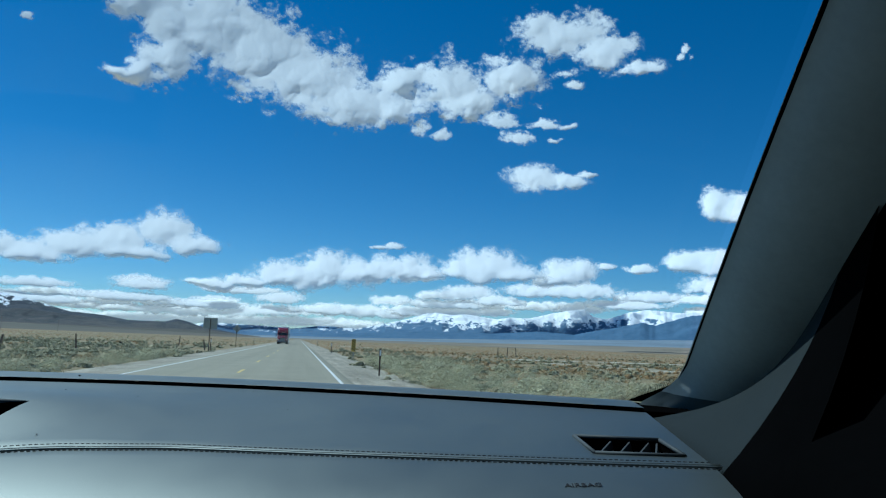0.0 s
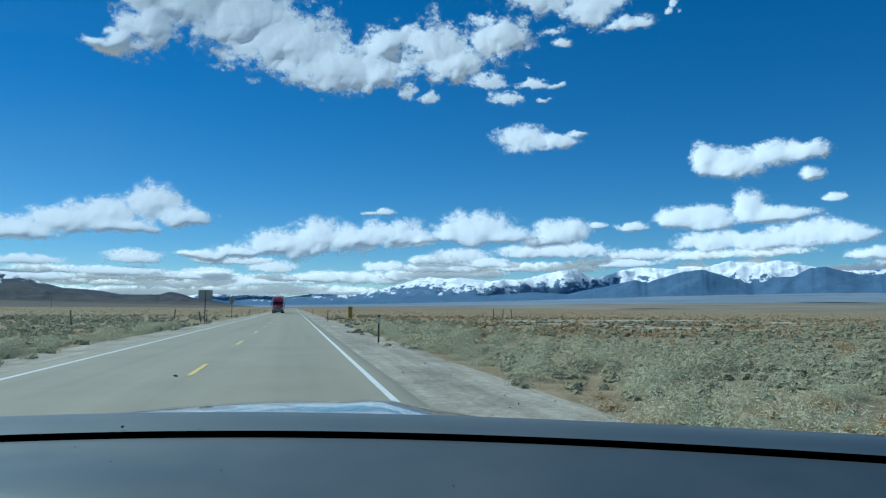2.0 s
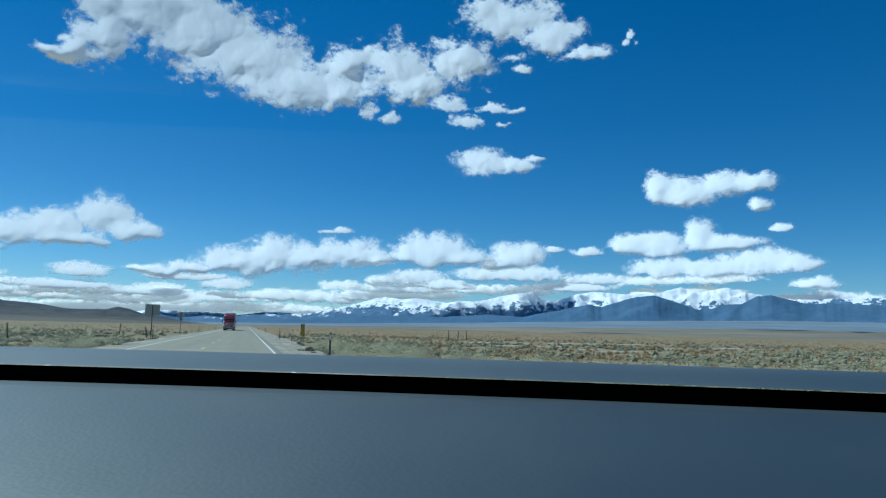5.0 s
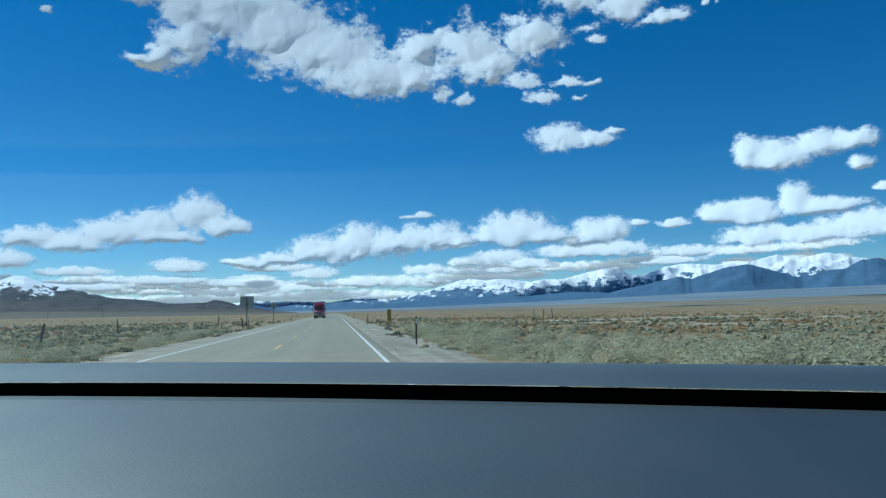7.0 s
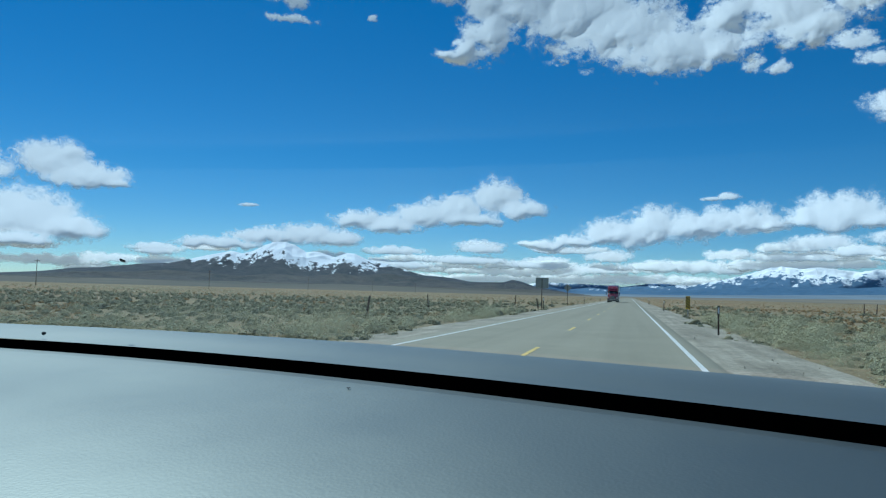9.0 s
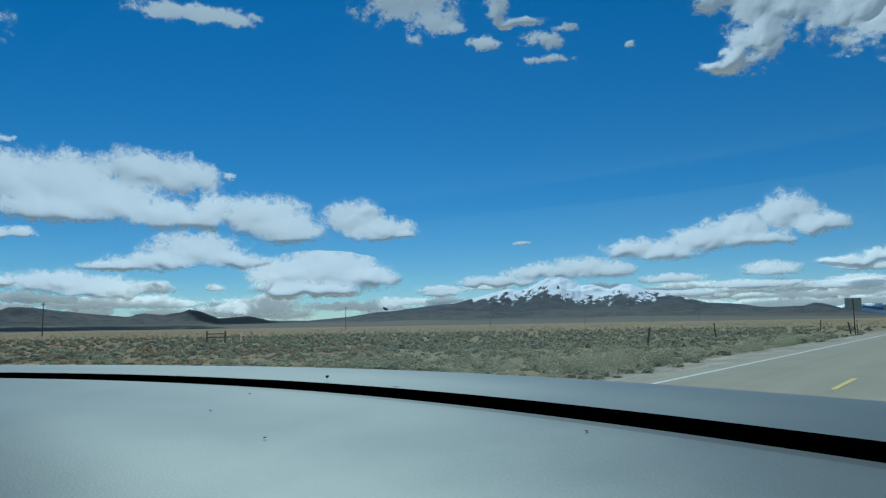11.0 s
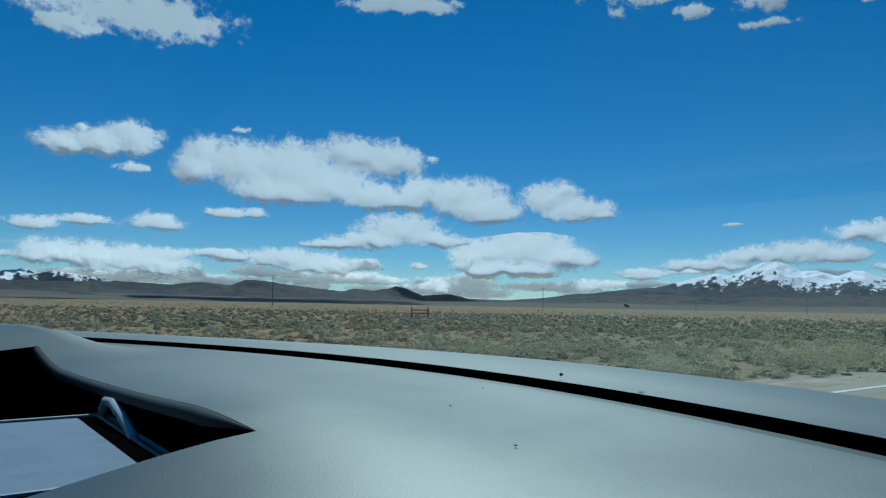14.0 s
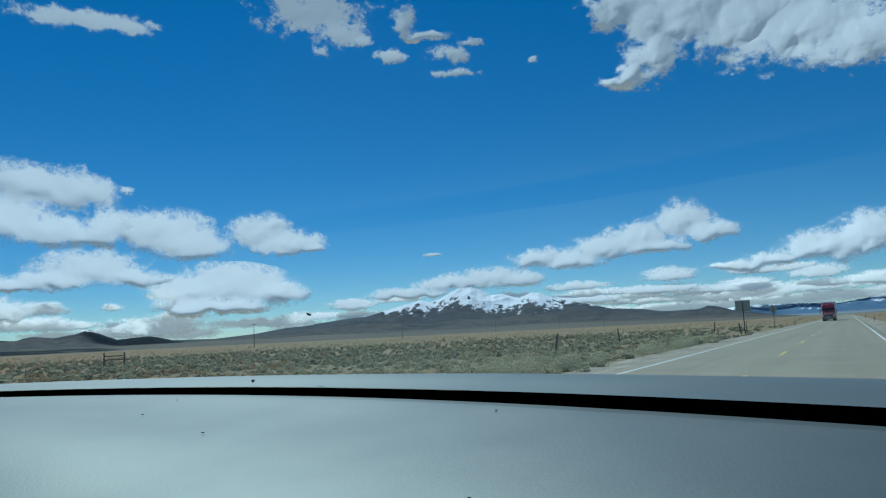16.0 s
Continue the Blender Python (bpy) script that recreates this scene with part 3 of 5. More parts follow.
    V = np.stack([x, y, z], -1).reshape(-1, 3)[used]
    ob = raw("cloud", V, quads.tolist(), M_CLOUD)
    layer = ob.data.attributes.new("body", "FLOAT", "POINT")
    layer.data.foreach_set("value", den.reshape(-1)[used].astype(np.float32))
    CLOUDS.append(tagged(ob, label, "cloud", group="clouds"))
    return ob


cloud("8.2 23.53 4.8 1.99, 4.4 22.02 4.1 2.47, 0.6 20.35 4.6 2.55, -3.2 19.18 4.7 1.95, -6.6 18.53 2.6 1.23, -7.4 20.98 1.9 1.20, -11.2 20.50 2.9 2.08, -12.7 19.45 2.4 1.31, -16.2 21.45 2.4 1.79, 11.4 20.56 2.1 1.81, 13.7 19.13 2.0 0.80, 15.4 19.23 1.0 0.47, 9.3 22.12 2.6 1.60, 11.6 22.95 2.1 2.35, 13.8 24.47 2.4 1.51")
cloud("-15.6 18.19 1.6 0.79, -17.1 16.89 1.4 0.62, -19.3 17.86 1.6 0.39, -21.2 17.66 0.9 0.22, -10.5 16.95 1.2 0.53, -20.1 16.67 0.7 0.26, -9.0 17.56 0.9 0.66")
cloud("-21.0 24.71 3.5 1.43, -24.2 23.34 2.2 1.14, -27.3 21.93 1.7 0.57, -18.6 25.38 1.4 0.81")
cloud("-21.1 21.81 1.1 0.42, -21.6 20.95 0.8 0.42")
cloud("-30.6 23.1 0.35 0.42, -30.3 22.6 0.42 0.3, -31.0 22.5 0.3 0.25")
cloud("-16.3 28.31 2.4 0.61, -23.4 27.97 1.8 0.40")
cloud("-18.6 13.65 2.3 1.08, -21.3 13.44 1.7 0.67, -22.8 14.01 0.9 0.22")
cloud("-32.8 11.21 1.0 1.18, -34.7 10.93 1.9 1.04, -37.4 11.44 1.8 0.89, -39.5 11.52 1.6 0.56, -39.9 9.91 0.7 0.56")
cloud("-30.6 6.98 1.5 0.79, -32.6 6.81 2.2 0.95, -35.6 7.53 1.0 1.26, -37.7 7.00 2.3 0.66")
cloud("-33.0 5.08 2.4 0.69, -36.5 5.05 3.4 0.67, -39.9 5.46 2.9 0.90, -42.0 5.36 1.7 0.64, -43.5 3.90 1.5 0.47")
cloud("-41.4 8.00 0.7 0.32")
cloud("7.0 3.95 1.9 0.35, 4.4 4.22 2.2 0.54, 0.9 4.90 2.7 1.09, -1.8 5.44 2.3 1.46, -5.0 5.39 2.8 1.15, -8.2 5.89 2.8 1.20, -10.1 5.52 1.2 0.65")
cloud("-6.0 7.62 0.7 0.18, -7.2 7.77 0.7 0.28")
cloud("-12.8 6.10 1.4 0.92, -14.9 6.32 2.6 1.38, -17.0 5.85 2.3 0.73")
cloud("-21.5 5.94 2.0 1.13, -20.2 5.45 1.8 0.63, -22.6 6.19 1.0 0.90")
cloud("-24.5 6.60 0.6 0.27")
cloud("-27.1 6.37 1.1 0.40")
cloud("-13.4 4.19 2.3 0.60, -11.1 3.86 1.8 0.37")
cloud("-18.8 4.63 2.2 0.45, -22.8 4.63 2.5 0.63, -20.6 4.47 3.6 0.54")
cloud("-28.0 4.24 2.3 0.44, -26.7 4.21 1.7 0.35")
cloud("22.0 5.61 1.9 0.82, 19.3 5.29 2.3 0.77, 16.6 6.05 2.2 1.08, 14.0 6.65 2.2 1.16, 10.7 7.72 1.9 1.40, 8.5 6.74 1.8 0.82, 13.1 5.87 2.6 0.58")
cloud("11.9 3.59 1.7 0.43")
cloud("18.0 2.65 2.0 0.37, 15.8 2.66 1.5 0.29")
cloud("1.7 3.17 1.7 0.50, 6.5 2.74 1.7 0.31, 9.8 2.31 2.5 0.30")
cloud("13.8 1.83 3.1 0.34, 8.5 1.86 4.6 0.44, 2.5 2.09 4.0 0.45")
cloud("-2.9 2.38 3.2 0.46, -7.4 3.31 1.7 0.41, -6.5 2.35 3.2 0.50")
cloud("5.5 1.25 6.8 0.40, 11.7 1.11 4.0 0.34")
cloud("-1.1 1.38 6.7 0.36, 17.5 1.17 2.6 0.29")
cloud("-14.8 3.33 3.2 0.41, -19.3 3.29 4.5 0.41, -10.2 2.53 2.8 0.41")
cloud("-25.9 3.61 3.0 0.40, -32.0 4.13 3.5 0.38, -36.6 4.30 2.9 0.41")
cloud("29.0 4.00 2.8 0.55, 25.7 4.27 2.9 0.78, 23.4 4.02 1.4 0.55, 32.7 3.31 2.8 0.46")
cloud("30.6 6.45 0.7 0.16")
cloud("37.2 2.75 1.9 0.36, 33.6 2.99 1.8 0.32")
cloud("18.9 3.24 2.2 0.36, 13.2 2.62 3.0 0.35, 11.9 3.84 1.8 0.44")
cloud("82.0 11.07 1.8 0.87, 79.9 11.48 2.2 1.05, 77.6 11.93 1.9 1.23, 80.8 12.48 0.4 0.24")
cloud("77.4 9.75 1.5 0.46")
cloud("69.6 13.36 1.0 0.34")
cloud("72.6 11.48 1.4 1.11, 73.1 10.22 1.6 1.20, 69.3 10.77 3.0 1.74, 65.8 10.38 4.0 2.13, 66.6 8.76 3.1 1.07, 62.6 9.23 3.6 1.44, 60.5 11.83 3.2 1.44, 57.2 11.44 2.1 1.27, 59.0 8.50 2.8 1.00, 55.7 8.85 1.4 1.14")
cloud("52.0 8.74 3.6 1.56, 50.1 7.86 3.2 1.19, 54.8 8.89 1.6 1.15")
cloud("44.4 8.63 2.1 1.27, 42.3 7.73 2.6 0.95, 40.1 7.28 0.9 0.27, 43.5 9.31 1.4 0.45")
cloud("54.1 11.79 0.5 0.45")
cloud("56.6 5.93 3.1 1.29, 59.3 5.05 2.7 0.69, 62.0 4.72 2.3 0.45, 53.8 5.23 2.3 0.74")
cloud("49.6 4.19 3.0 1.29, 46.4 4.72 3.3 1.70, 43.6 3.85 2.6 1.05, 48.2 2.84 3.7 0.69")
cloud("75.5 5.83 1.7 0.72")
cloud("70.4 6.83 1.6 0.39, 68.5 6.91 0.9 0.40")
cloud("80.6 5.68 1.8 0.41, 83.7 5.29 1.5 0.51")
cloud("82.6 3.19 2.1 0.96, 79.7 3.16 3.7 1.07, 75.9 2.74 3.1 0.93, 74.4 3.46 1.8 0.43, 70.7 3.56 2.1 0.35")
cloud("65.5 3.44 3.5 0.81, 62.8 2.95 3.1 0.68, 59.7 3.11 1.4 0.46")
cloud("61.0 2.02 3.4 0.55, 64.6 1.90 2.6 0.41")
cloud("77.0 1.76 4.2 0.59, 72.2 1.61 2.5 0.43")
cloud("55.2 3.12 0.7 0.32")
cloud("52.3 1.59 3.1 0.69, 50.5 2.32 1.8 0.32")
cloud("37.2 2.60 1.6 0.40")
cloud("44.5 1.55 3.6 0.36, 40.5 1.87 2.2 0.36")
cloud("77.8 20.87 6.6 1.53, 73.7 20.37 1.7 0.87, 82.2 19.42 1.8 0.93")
cloud("57.2 23.59 4.5 0.74, 53.9 23.56 1.2 0.58")
cloud("39.9 25.72 4.7 1.84, 37.6 24.11 2.4 1.17, 39.1 22.83 0.7 0.51, 35.8 23.48 1.4 0.42, 33.4 22.47 1.3 0.56")
cloud("32.1 24.89 0.9 1.17, 30.0 23.77 1.9 0.42")
cloud("28.1 22.40 1.9 0.77, 26.6 23.16 1.1 0.38")
cloud("28.4 20.90 2.5 0.39")
cloud("21.3 21.46 0.5 0.34")
# small flat clouds crowded towards the horizon
drift = random.Random(5)
for k in range(46):
    a0, e0 = -46 + 134 * (k + drift.random()) / 46, 1.0 + 2.7 * drift.random() ** 1.3
    w0 = 1.0 + 1.6 * drift.random()
    cloud(", ".join("%.2f %.2f %.2f %.2f" % (a0 + w0 * drift.uniform(-1.2, 1.2), e0 + drift.uniform(-0.15, 0.15), w0 * drift.uniform(0.5, 1.1), drift.uniform(0.2, 0.42)) for _ in range(3)), "small flat white cloud low over the horizon")


# ---- the car ----
ZD = 1.30                                   # height of the dashboard's slot
car = thing("car", "car interior with a grey vinyl dashboard, on the road", "car")


def slot_y(x):
    return -0.593 * x * x + 0.132 * x ** 4


def glass_y(x):
    return 0.101 - 0.652 * x * x + 0.274 * x ** 4


def seam_y(x):
    d = max(0.0, x - 0.19)
    bend = 0.24 * (math.sqrt(d * d + 0.0016) - 0.04) + 0.13 * d * d
    return -0.288 - bend - 2.2 * max(0.0, 0.15 - x) ** 2 if x > 0.05 else -0.310


def pad_z(x, y):
    fall = 0.119 * (y - slot_y(x)) - 0.003
    swell = 0.018 * math.exp(-(max(0.0, x) / 0.16) ** 2 - ((y + 0.17) / 0.09) ** 2) * max(0.0, min(1.0, 1 + x / 0.42))
    s = min(1.0, max(0.0, (-0.30 - x) / 0.24))
    q = min(1.0, max(0.0, (slot_y(x) - 0.012 - y) / max(0.06, slot_y(x) + 0.186)))
    rise = min(1.0, q / 0.6)
    dome = 0.024 * s * s * (3 - 2 * s) * rise * rise * (3 - 2 * rise)
    return ZD + fall + swell + dome


def face_z(x, y):
    k = seam_y(x) - y
    return pad_z(x, seam_y(x)) - 0.15 * k - 1.1 * k * k


def surface(xs, rows, material, name, parent, label="", thick=0.0):
    """A skin over x with rows of (y, z) functions of x."""
    bm = bmesh.new()
    V = [[bm.verts.new((x, *r(x))) for r in rows] for x in xs]
    for i in range(len(xs) - 1):
        for j in range(len(rows) - 1):
            bm.faces.new((V[i][j], V[i][j + 1], V[i + 1][j + 1], V[i + 1][j]))
    bmesh.ops.recalc_face_normals(bm, faces=bm.faces)
    if sum(f.normal.z for f in bm.faces) < 0:
        bmesh.ops.reverse_faces(bm, faces=bm.faces)
    return bm


def cut_hole(bm, corners, depth):
    """Cuts a convex opening (plan corners) into a skin and gives it walls."""
    c = Vector((sum(p[0] for p in corners) / len(corners), sum(p[1] for p in corners) / len(corners), 0))
    planes = []
    for a, b in zip(corners, corners[1:] + corners[:1]):
        n = Vector((b[1] - a[1], a[0] - b[0], 0)).normalized()
        if n.dot(c - Vector((*a, 0))) > 0:
            n = -n
        planes.append((Vector((*a, 0)), n))
        bmesh.ops.bisect_plane(bm, geom=bm.verts[:] + bm.edges[:] + bm.faces[:], plane_co=(*a, 0), plane_no=n)
    inside = [f for f in bm.faces if all((f.calc_center_median() - Vector((0, 0, f.calc_center_median().z)) - p).dot(n) < 1e-5 for p, n in planes)]
    rim = {e for f in inside for e in f.edges if sum(g in inside for g in e.link_faces) == 1}
    rim_ends = [(e.verts[0].co.copy(), e.verts[1].co.copy()) for e in rim]
    bmesh.ops.delete(bm, geom=inside, context="FACES")
    return rim_ends


def trim_end(bm):
    """Ends a skin along the slanting line beside the door."""
    bmesh.ops.bisect_plane(bm, geom=bm.verts[:] + bm.edges[:] + bm.faces[:], plane_co=(0.655, -0.236, 0), plane_no=(1, -0.2, 0), clear_outer=True)


def walls(rim, depth, lean=0.0, centre=None):
    bm = bmesh.new()
    for a, b in rim:
        d = Vector((0, 0, -depth))
        bm.faces.new([bm.verts.new(p) for p in (a, b, b + d, a + d)])
    bmesh.ops.remove_doubles(bm, verts=bm.verts, dist=1e-5)
    bmesh.ops.recalc_face_normals(bm, faces=bm.faces)
    return bm


XS = np.linspace(-0.93, 0.70, 120)
GAP = 0.008
LIP = 0.0009
strip = surface(XS, [lambda x, k=k: (glass_y(x) + 0.012 - k * (glass_y(x) + 0.012 - slot_y(x) - GAP / 2), ZD + LIP + 0.003 * math.sin(math.pi * min(k, 0.999)) ** 1.6) for k in (0, 0.1, 0.3, 0.5, 0.7, 0.8, 0.9, 1.0)],
                M_STRIP, "defroster_strip", car)
trim_end(strip)
part("defroster_strip", strip, M_STRIP, car, "grey plastic strip along the base of the windshield", True)
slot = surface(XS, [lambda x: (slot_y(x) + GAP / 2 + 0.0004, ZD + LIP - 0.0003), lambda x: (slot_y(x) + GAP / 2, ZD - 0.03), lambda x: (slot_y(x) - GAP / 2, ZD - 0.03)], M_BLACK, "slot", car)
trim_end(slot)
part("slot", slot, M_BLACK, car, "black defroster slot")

rows = [lambda x: (slot_y(x) - GAP / 2, ZD - 0.04), lambda x: (slot_y(x) - GAP / 2, ZD - 0.005), lambda x: (slot_y(x) - GAP / 2 - 0.0012, ZD - 0.0032)]
for k in (0.03, 0.07, 0.12, 0.17, 0.22, 0.28, 0.34, 0.4, 0.46, 0.52, 0.58, 0.64, 0.7, 0.76, 0.82, 0.92, 0.985, 1.0):
    rows.append(lambda x, k=k: (slot_y(x) - GAP / 2 + k * (seam_y(x) - slot_y(x) + GAP / 2), pad_z(x, slot_y(x) + k * (seam_y(x) - slot_y(x))) - (0.0018 if k == 1.0 else 0)))
xs_pad = np.concatenate([np.linspace(-0.93, 0.55, 100), np.linspace(0.56, 0.668, 16)])
pad_bm = surface(xs_pad, rows, M_PAD, "dash_pad", car)
RECESS = [(-0.42, -0.199), (0.067, -0.181), (0.022, -0.42), (-0.42, -0.42)]
rim = cut_hole(pad_bm, RECESS, 0.1)
VENT = [(0.5507, -0.303), (0.617, -0.332), (0.613, -0.380), (0.5475, -0.356)]
rim2 = cut_hole(pad_bm, VENT, 0.03)
trim_end(pad_bm)
dash_pad = part("dash_pad", pad_bm, M_PAD, car, "matte blue-grey vinyl dashboard top", True)

# the padded face below the seam, rolling down towards the knees
low = [lambda x: (seam_y(x), pad_z(x, seam_y(x)) - 0.0018)]
for k in (0.006, 0.02, 0.05, 0.08, 0.12, 0.17):
    low.append(lambda x, k=k: (seam_y(x) - k, pad_z(x, seam_y(x)) - 0.15 * k - 1.1 * k * k))
for k, dz in ((0.215, 0.10), (0.235, 0.16), (0.235, 0.24), (0.20, 0.36), (0.15, 0.5)):
    low.append(lambda x, k=k, dz=dz: (seam_y(x) - k, pad_z(x, seam_y(x)) - dz))
face_bm = surface(xs_pad, low, M_PAD, "dash_face", car)
rim3 = cut_hole(face_bm, [(-0.42, -0.185), (0.0665, -0.185), (0.0, -0.54), (-0.42, -0.54)], 0.1)
trim_end(face_bm)
dash_face = part("dash_face", face_bm, M_PAD, car, "lower padded dashboard face over the airbag", True)

# a welted seam with a row of stitches on each side
xs_seam = np.linspace(0.05, 0.628, 70)
for side in (0.0021, -0.0021):
    bm = tube([(x, seam_y(x) + side, pad_z(x, seam_y(x)) + (0.119 if side > 0 else 0.15) * side - 0.0004) for x in xs_seam], 0.0013, 8)
    part("seam_welt", bm, M_PAD, dash_pad, "", True)
for side in (0.0082, -0.0078):
    bm = bmesh.new()
    x = 0.052
    while x < 0.625:
        y = seam_y(x) + side
        z = (pad_z(x, y) if side > 0 else face_z(x, y)) + 0.0002
        slope = (seam_y(x + 0.002) - seam_y(x)) / 0.002
        box(0.0026, 0.0009, 0.0006, (x, y, z), 0, bm=bm, turn=pose(0, 0, 0, 0, 0, math.degrees(math.atan(slope)) + 9))
        x += 0.0041
    part("stitching", bm, M_THREAD, dash_pad, "dark thread stitching along the seam")

# lettering pressed into the vinyl
txt = bpy.data.curves.new("airbag_lettering", "FONT")
txt.body, txt.size, txt.extrude, txt.align_x = "AIRBAG", 0.0078, 0.0002, "LEFT"
txt.materials.append(M_THREAD)
lettering = new("airbag_lettering", txt)
lettering.parent = dash_face
lx, ly = 0.4985, -0.416
e1 = Vector((0.04, -0.0078, face_z(lx + 0.04, ly - 0.0078) - face_z(lx, ly))).normalized()
e2 = Vector((0.0, 0.012, face_z(lx, ly + 0.012) - face_z(lx, ly)))
e2 = (e2 - e1 * e2.dot(e1)).normalized()
e3 = e1.cross(e2)
lettering.matrix_world = Matrix(((e1.x, e2.x, e3.x, lx), (e1.y, e2.y, e3.y, ly), (e1.z, e2.z, e3.z, face_z(lx, ly) + 0.0005), (0, 0, 0, 1)))

# side vent by the pillar
vent = new("side_vent", None)
vent.parent = car
tagged(vent, "dark grey framed side air vent with slanted slats")
part("vent_well", walls(rim2, 0.03), M_BLACK, vent)
vz = lambda p: pad_z(p[0], p[1])
bm = bmesh.new()
bm.faces.new([bm.verts.new((p[0], p[1], vz(p) - 0.028)) for p in VENT])
part("vent_floor", bm, M_BLACK, vent)
for i in range(4):
    a, b = VENT[i], VENT[(i + 1) % 4]
    bm = tube([(a[0], a[1], vz(a) + 0.0005), (b[0], b[1], vz(b) + 0.0005)], 0.0018, 8)
    part("vent_frame", bm, M_TRIM, vent, "", True)
for i in range(4):
    k0, k1 = 0.02 + 0.22 * i, min(0.97, 0.44 + 0.22 * i)
    b = [VENT[3][j] + (VENT[2][j] - VENT[3][j]) * k0 for j in (0, 1)]
    a = [VENT[0][j] + (VENT[1][j] - VENT[0][j]) * k1 for j in (0, 1)]
    bm = loft([[(p[0] - 0.0008, p[1], vz(p) - 0.002), (p[0] + 0.0008, p[1], vz(p) - 0.002), (p[0] + 0.004, p[1], vz(p) - 0.014), (p[0] + 0.0026, p[1], vz(p) - 0.014)] for p in (a, b)])
    part("vent_slat", bm, M_TRIM, vent)

# sunk bay with the centre display
bay = new("display_bay", None)
bay.parent = car
tagged(bay, "black sunk bay with a display in the dashboard")
part("bay_wall", walls(rim, 0.16), M_BLACK, bay)
part("bay_wall", walls(rim3, 0.12), M_BLACK, bay)
part("bay_floor", box(0.50, 0.42, 0.004, (-0.17, -0.375, ZD - 0.125)), M_BLACK, bay)
lip = []
for x in np.linspace(-0.42, 0.0655, 40):
    y = -0.181 - 0.018 * (0.067 - x) / 0.487
    w = min(1.0, (0.0672 - x) / 0.05)
    lip.append([(x, y + 0.0006, pad_z(x, y) + 0.0002), (x, y - 0.002 * w, pad_z(x, y) - 0.0004 * w), (x, y - 0.0036 * w, pad_z(x, y) - 0.0018 * w), (x, y - 0.0046 * w, pad_z(x, y) - 0.0045 * w), (x, y - 0.0036 * w, pad_z(x, y) - 0.007 * w)])
part("bay_rim", loft(lip, closed=False), M_TRIM, bay, "rounded dark rim of the bay", True)
SCREEN = pose(-0.0625, -0.263, ZD - 0.038)
bm = box(0.205, 0.148, 0.010, (0, 0, 0), 0.004)
bmesh.ops.transform(bm, matrix=SCREEN, verts=bm.verts)
part("display_bezel", bm, M_BLACK, bay)
bm = box(0.178, 0.118, 0.004, (0, -0.004, 0.0045), 0.0015)
bmesh.ops.transform(bm, matrix=SCREEN, verts=bm.verts)
part("display_glass", bm, M_SCREEN, bay, "display with the pale sky's reflection in its colour")
for sx, sy, at in ((0.205, 0.003, (0, 0.0725, 0.0045)), (0.003, 0.148, (-0.101, 0, 0.0045)), (0.205, 0.0015, (0, 0.0675, 0.0045))):
    bm = box(sx, sy, 0.004, at, 0.001)
    bmesh.ops.transform(bm, matrix=SCREEN, verts=bm.verts)
    part("display_trim", bm, M_PILLAR, bay, "satin grey display trim")
bm = tube([(-0.156, -0.194, ZD - 0.040), (-0.153, -0.194, ZD - 0.027), (-0.145, -0.194, ZD - 0.0215), (-0.128, -0.194, ZD - 0.0205), (-0.10, -0.194, ZD - 0.0255), (-0.075, -0.194, ZD - 0.032), (-0.064, -0.194, ZD - 0.044)], 0.003, 10)
part("chrome_trim", bm, M_BRIGHT, bay, "bent chrome trim at the side of the display", True)

# windshield, pillars, roof and doors close the cabin
RISE = 1.9


def shield(x, u):
    """A point of the windshield: across x, and u from its base (0) to its top (1)."""
    k = u * RISE
    return Vector((x * (1 - 0.21 * k), glass_y(x) + 0.006 - 0.455 * k, ZD + 0.003 + 0.25 * k + 0.03 * math.sin(math.pi * u)))


bm = bmesh.new()
gxs = np.linspace(-0.93, 0.72, 40)
V = [[bm.verts.new(shield(x, u)) for u in np.linspace(0, 1, 12)] for x in gxs]
for i in range(len(gxs) - 1):
    for j in range(11):
        bm.faces.new((V[i][j], V[i + 1][j], V[i + 1][j + 1], V[i][j + 1]))
pane = part("windshield", bm, M_GLASS, car, "clear raked windshield glass", True)
pane.visible_shadow = False


def band(name, x_in, x_out, u0, u1, material, label):
    """A strip of black print along the side of the glass."""
    b = bmesh.new()
    us = np.linspace(u0, u1, 24)
    rows_ = [[b.verts.new(shield(x, u) - Vector((0, 0.004, 0.002))) for x in (x_in(u), x_out(u))] for u in us]
    for p, q in zip(rows_, rows_[1:]):
        b.faces.new((p[0], p[1], q[1], q[0]))
    return part(name, b, material, pane, label)


round_in = lambda u: 0.7242 - 0.045 * max(0.0, 1 - u / 0.06) ** 2.2
band("black_print", round_in, lambda u: 0.735, 0.0, 1.0, M_BLACK, "black printed border of the glass")
dots = bmesh.new()
for i in range(46):
    u = 0.001 + 0.0012 * i
    for j in range(11):
        if j > 10 * (1 - i / 46) ** 0.6:
            continue
        c = shield(round_in(u) - 0.004 - 0.0021 * (j + 0.5 * (i % 2)), u) - Vector((0, 0.004, 0.002))
        r = 0.00085 - 0.00005 * j
        dots.faces.new([dots.verts.new(c + Vector((r * math.cos(a), -0.86 * r * math.sin(a), 0.5 * r * math.sin(a)))) for a in np.linspace(0, math.tau, 7)[:-1]])
part("dot_print", dots, M_BLACK, pane, "fading black dots at the corner of the glass")


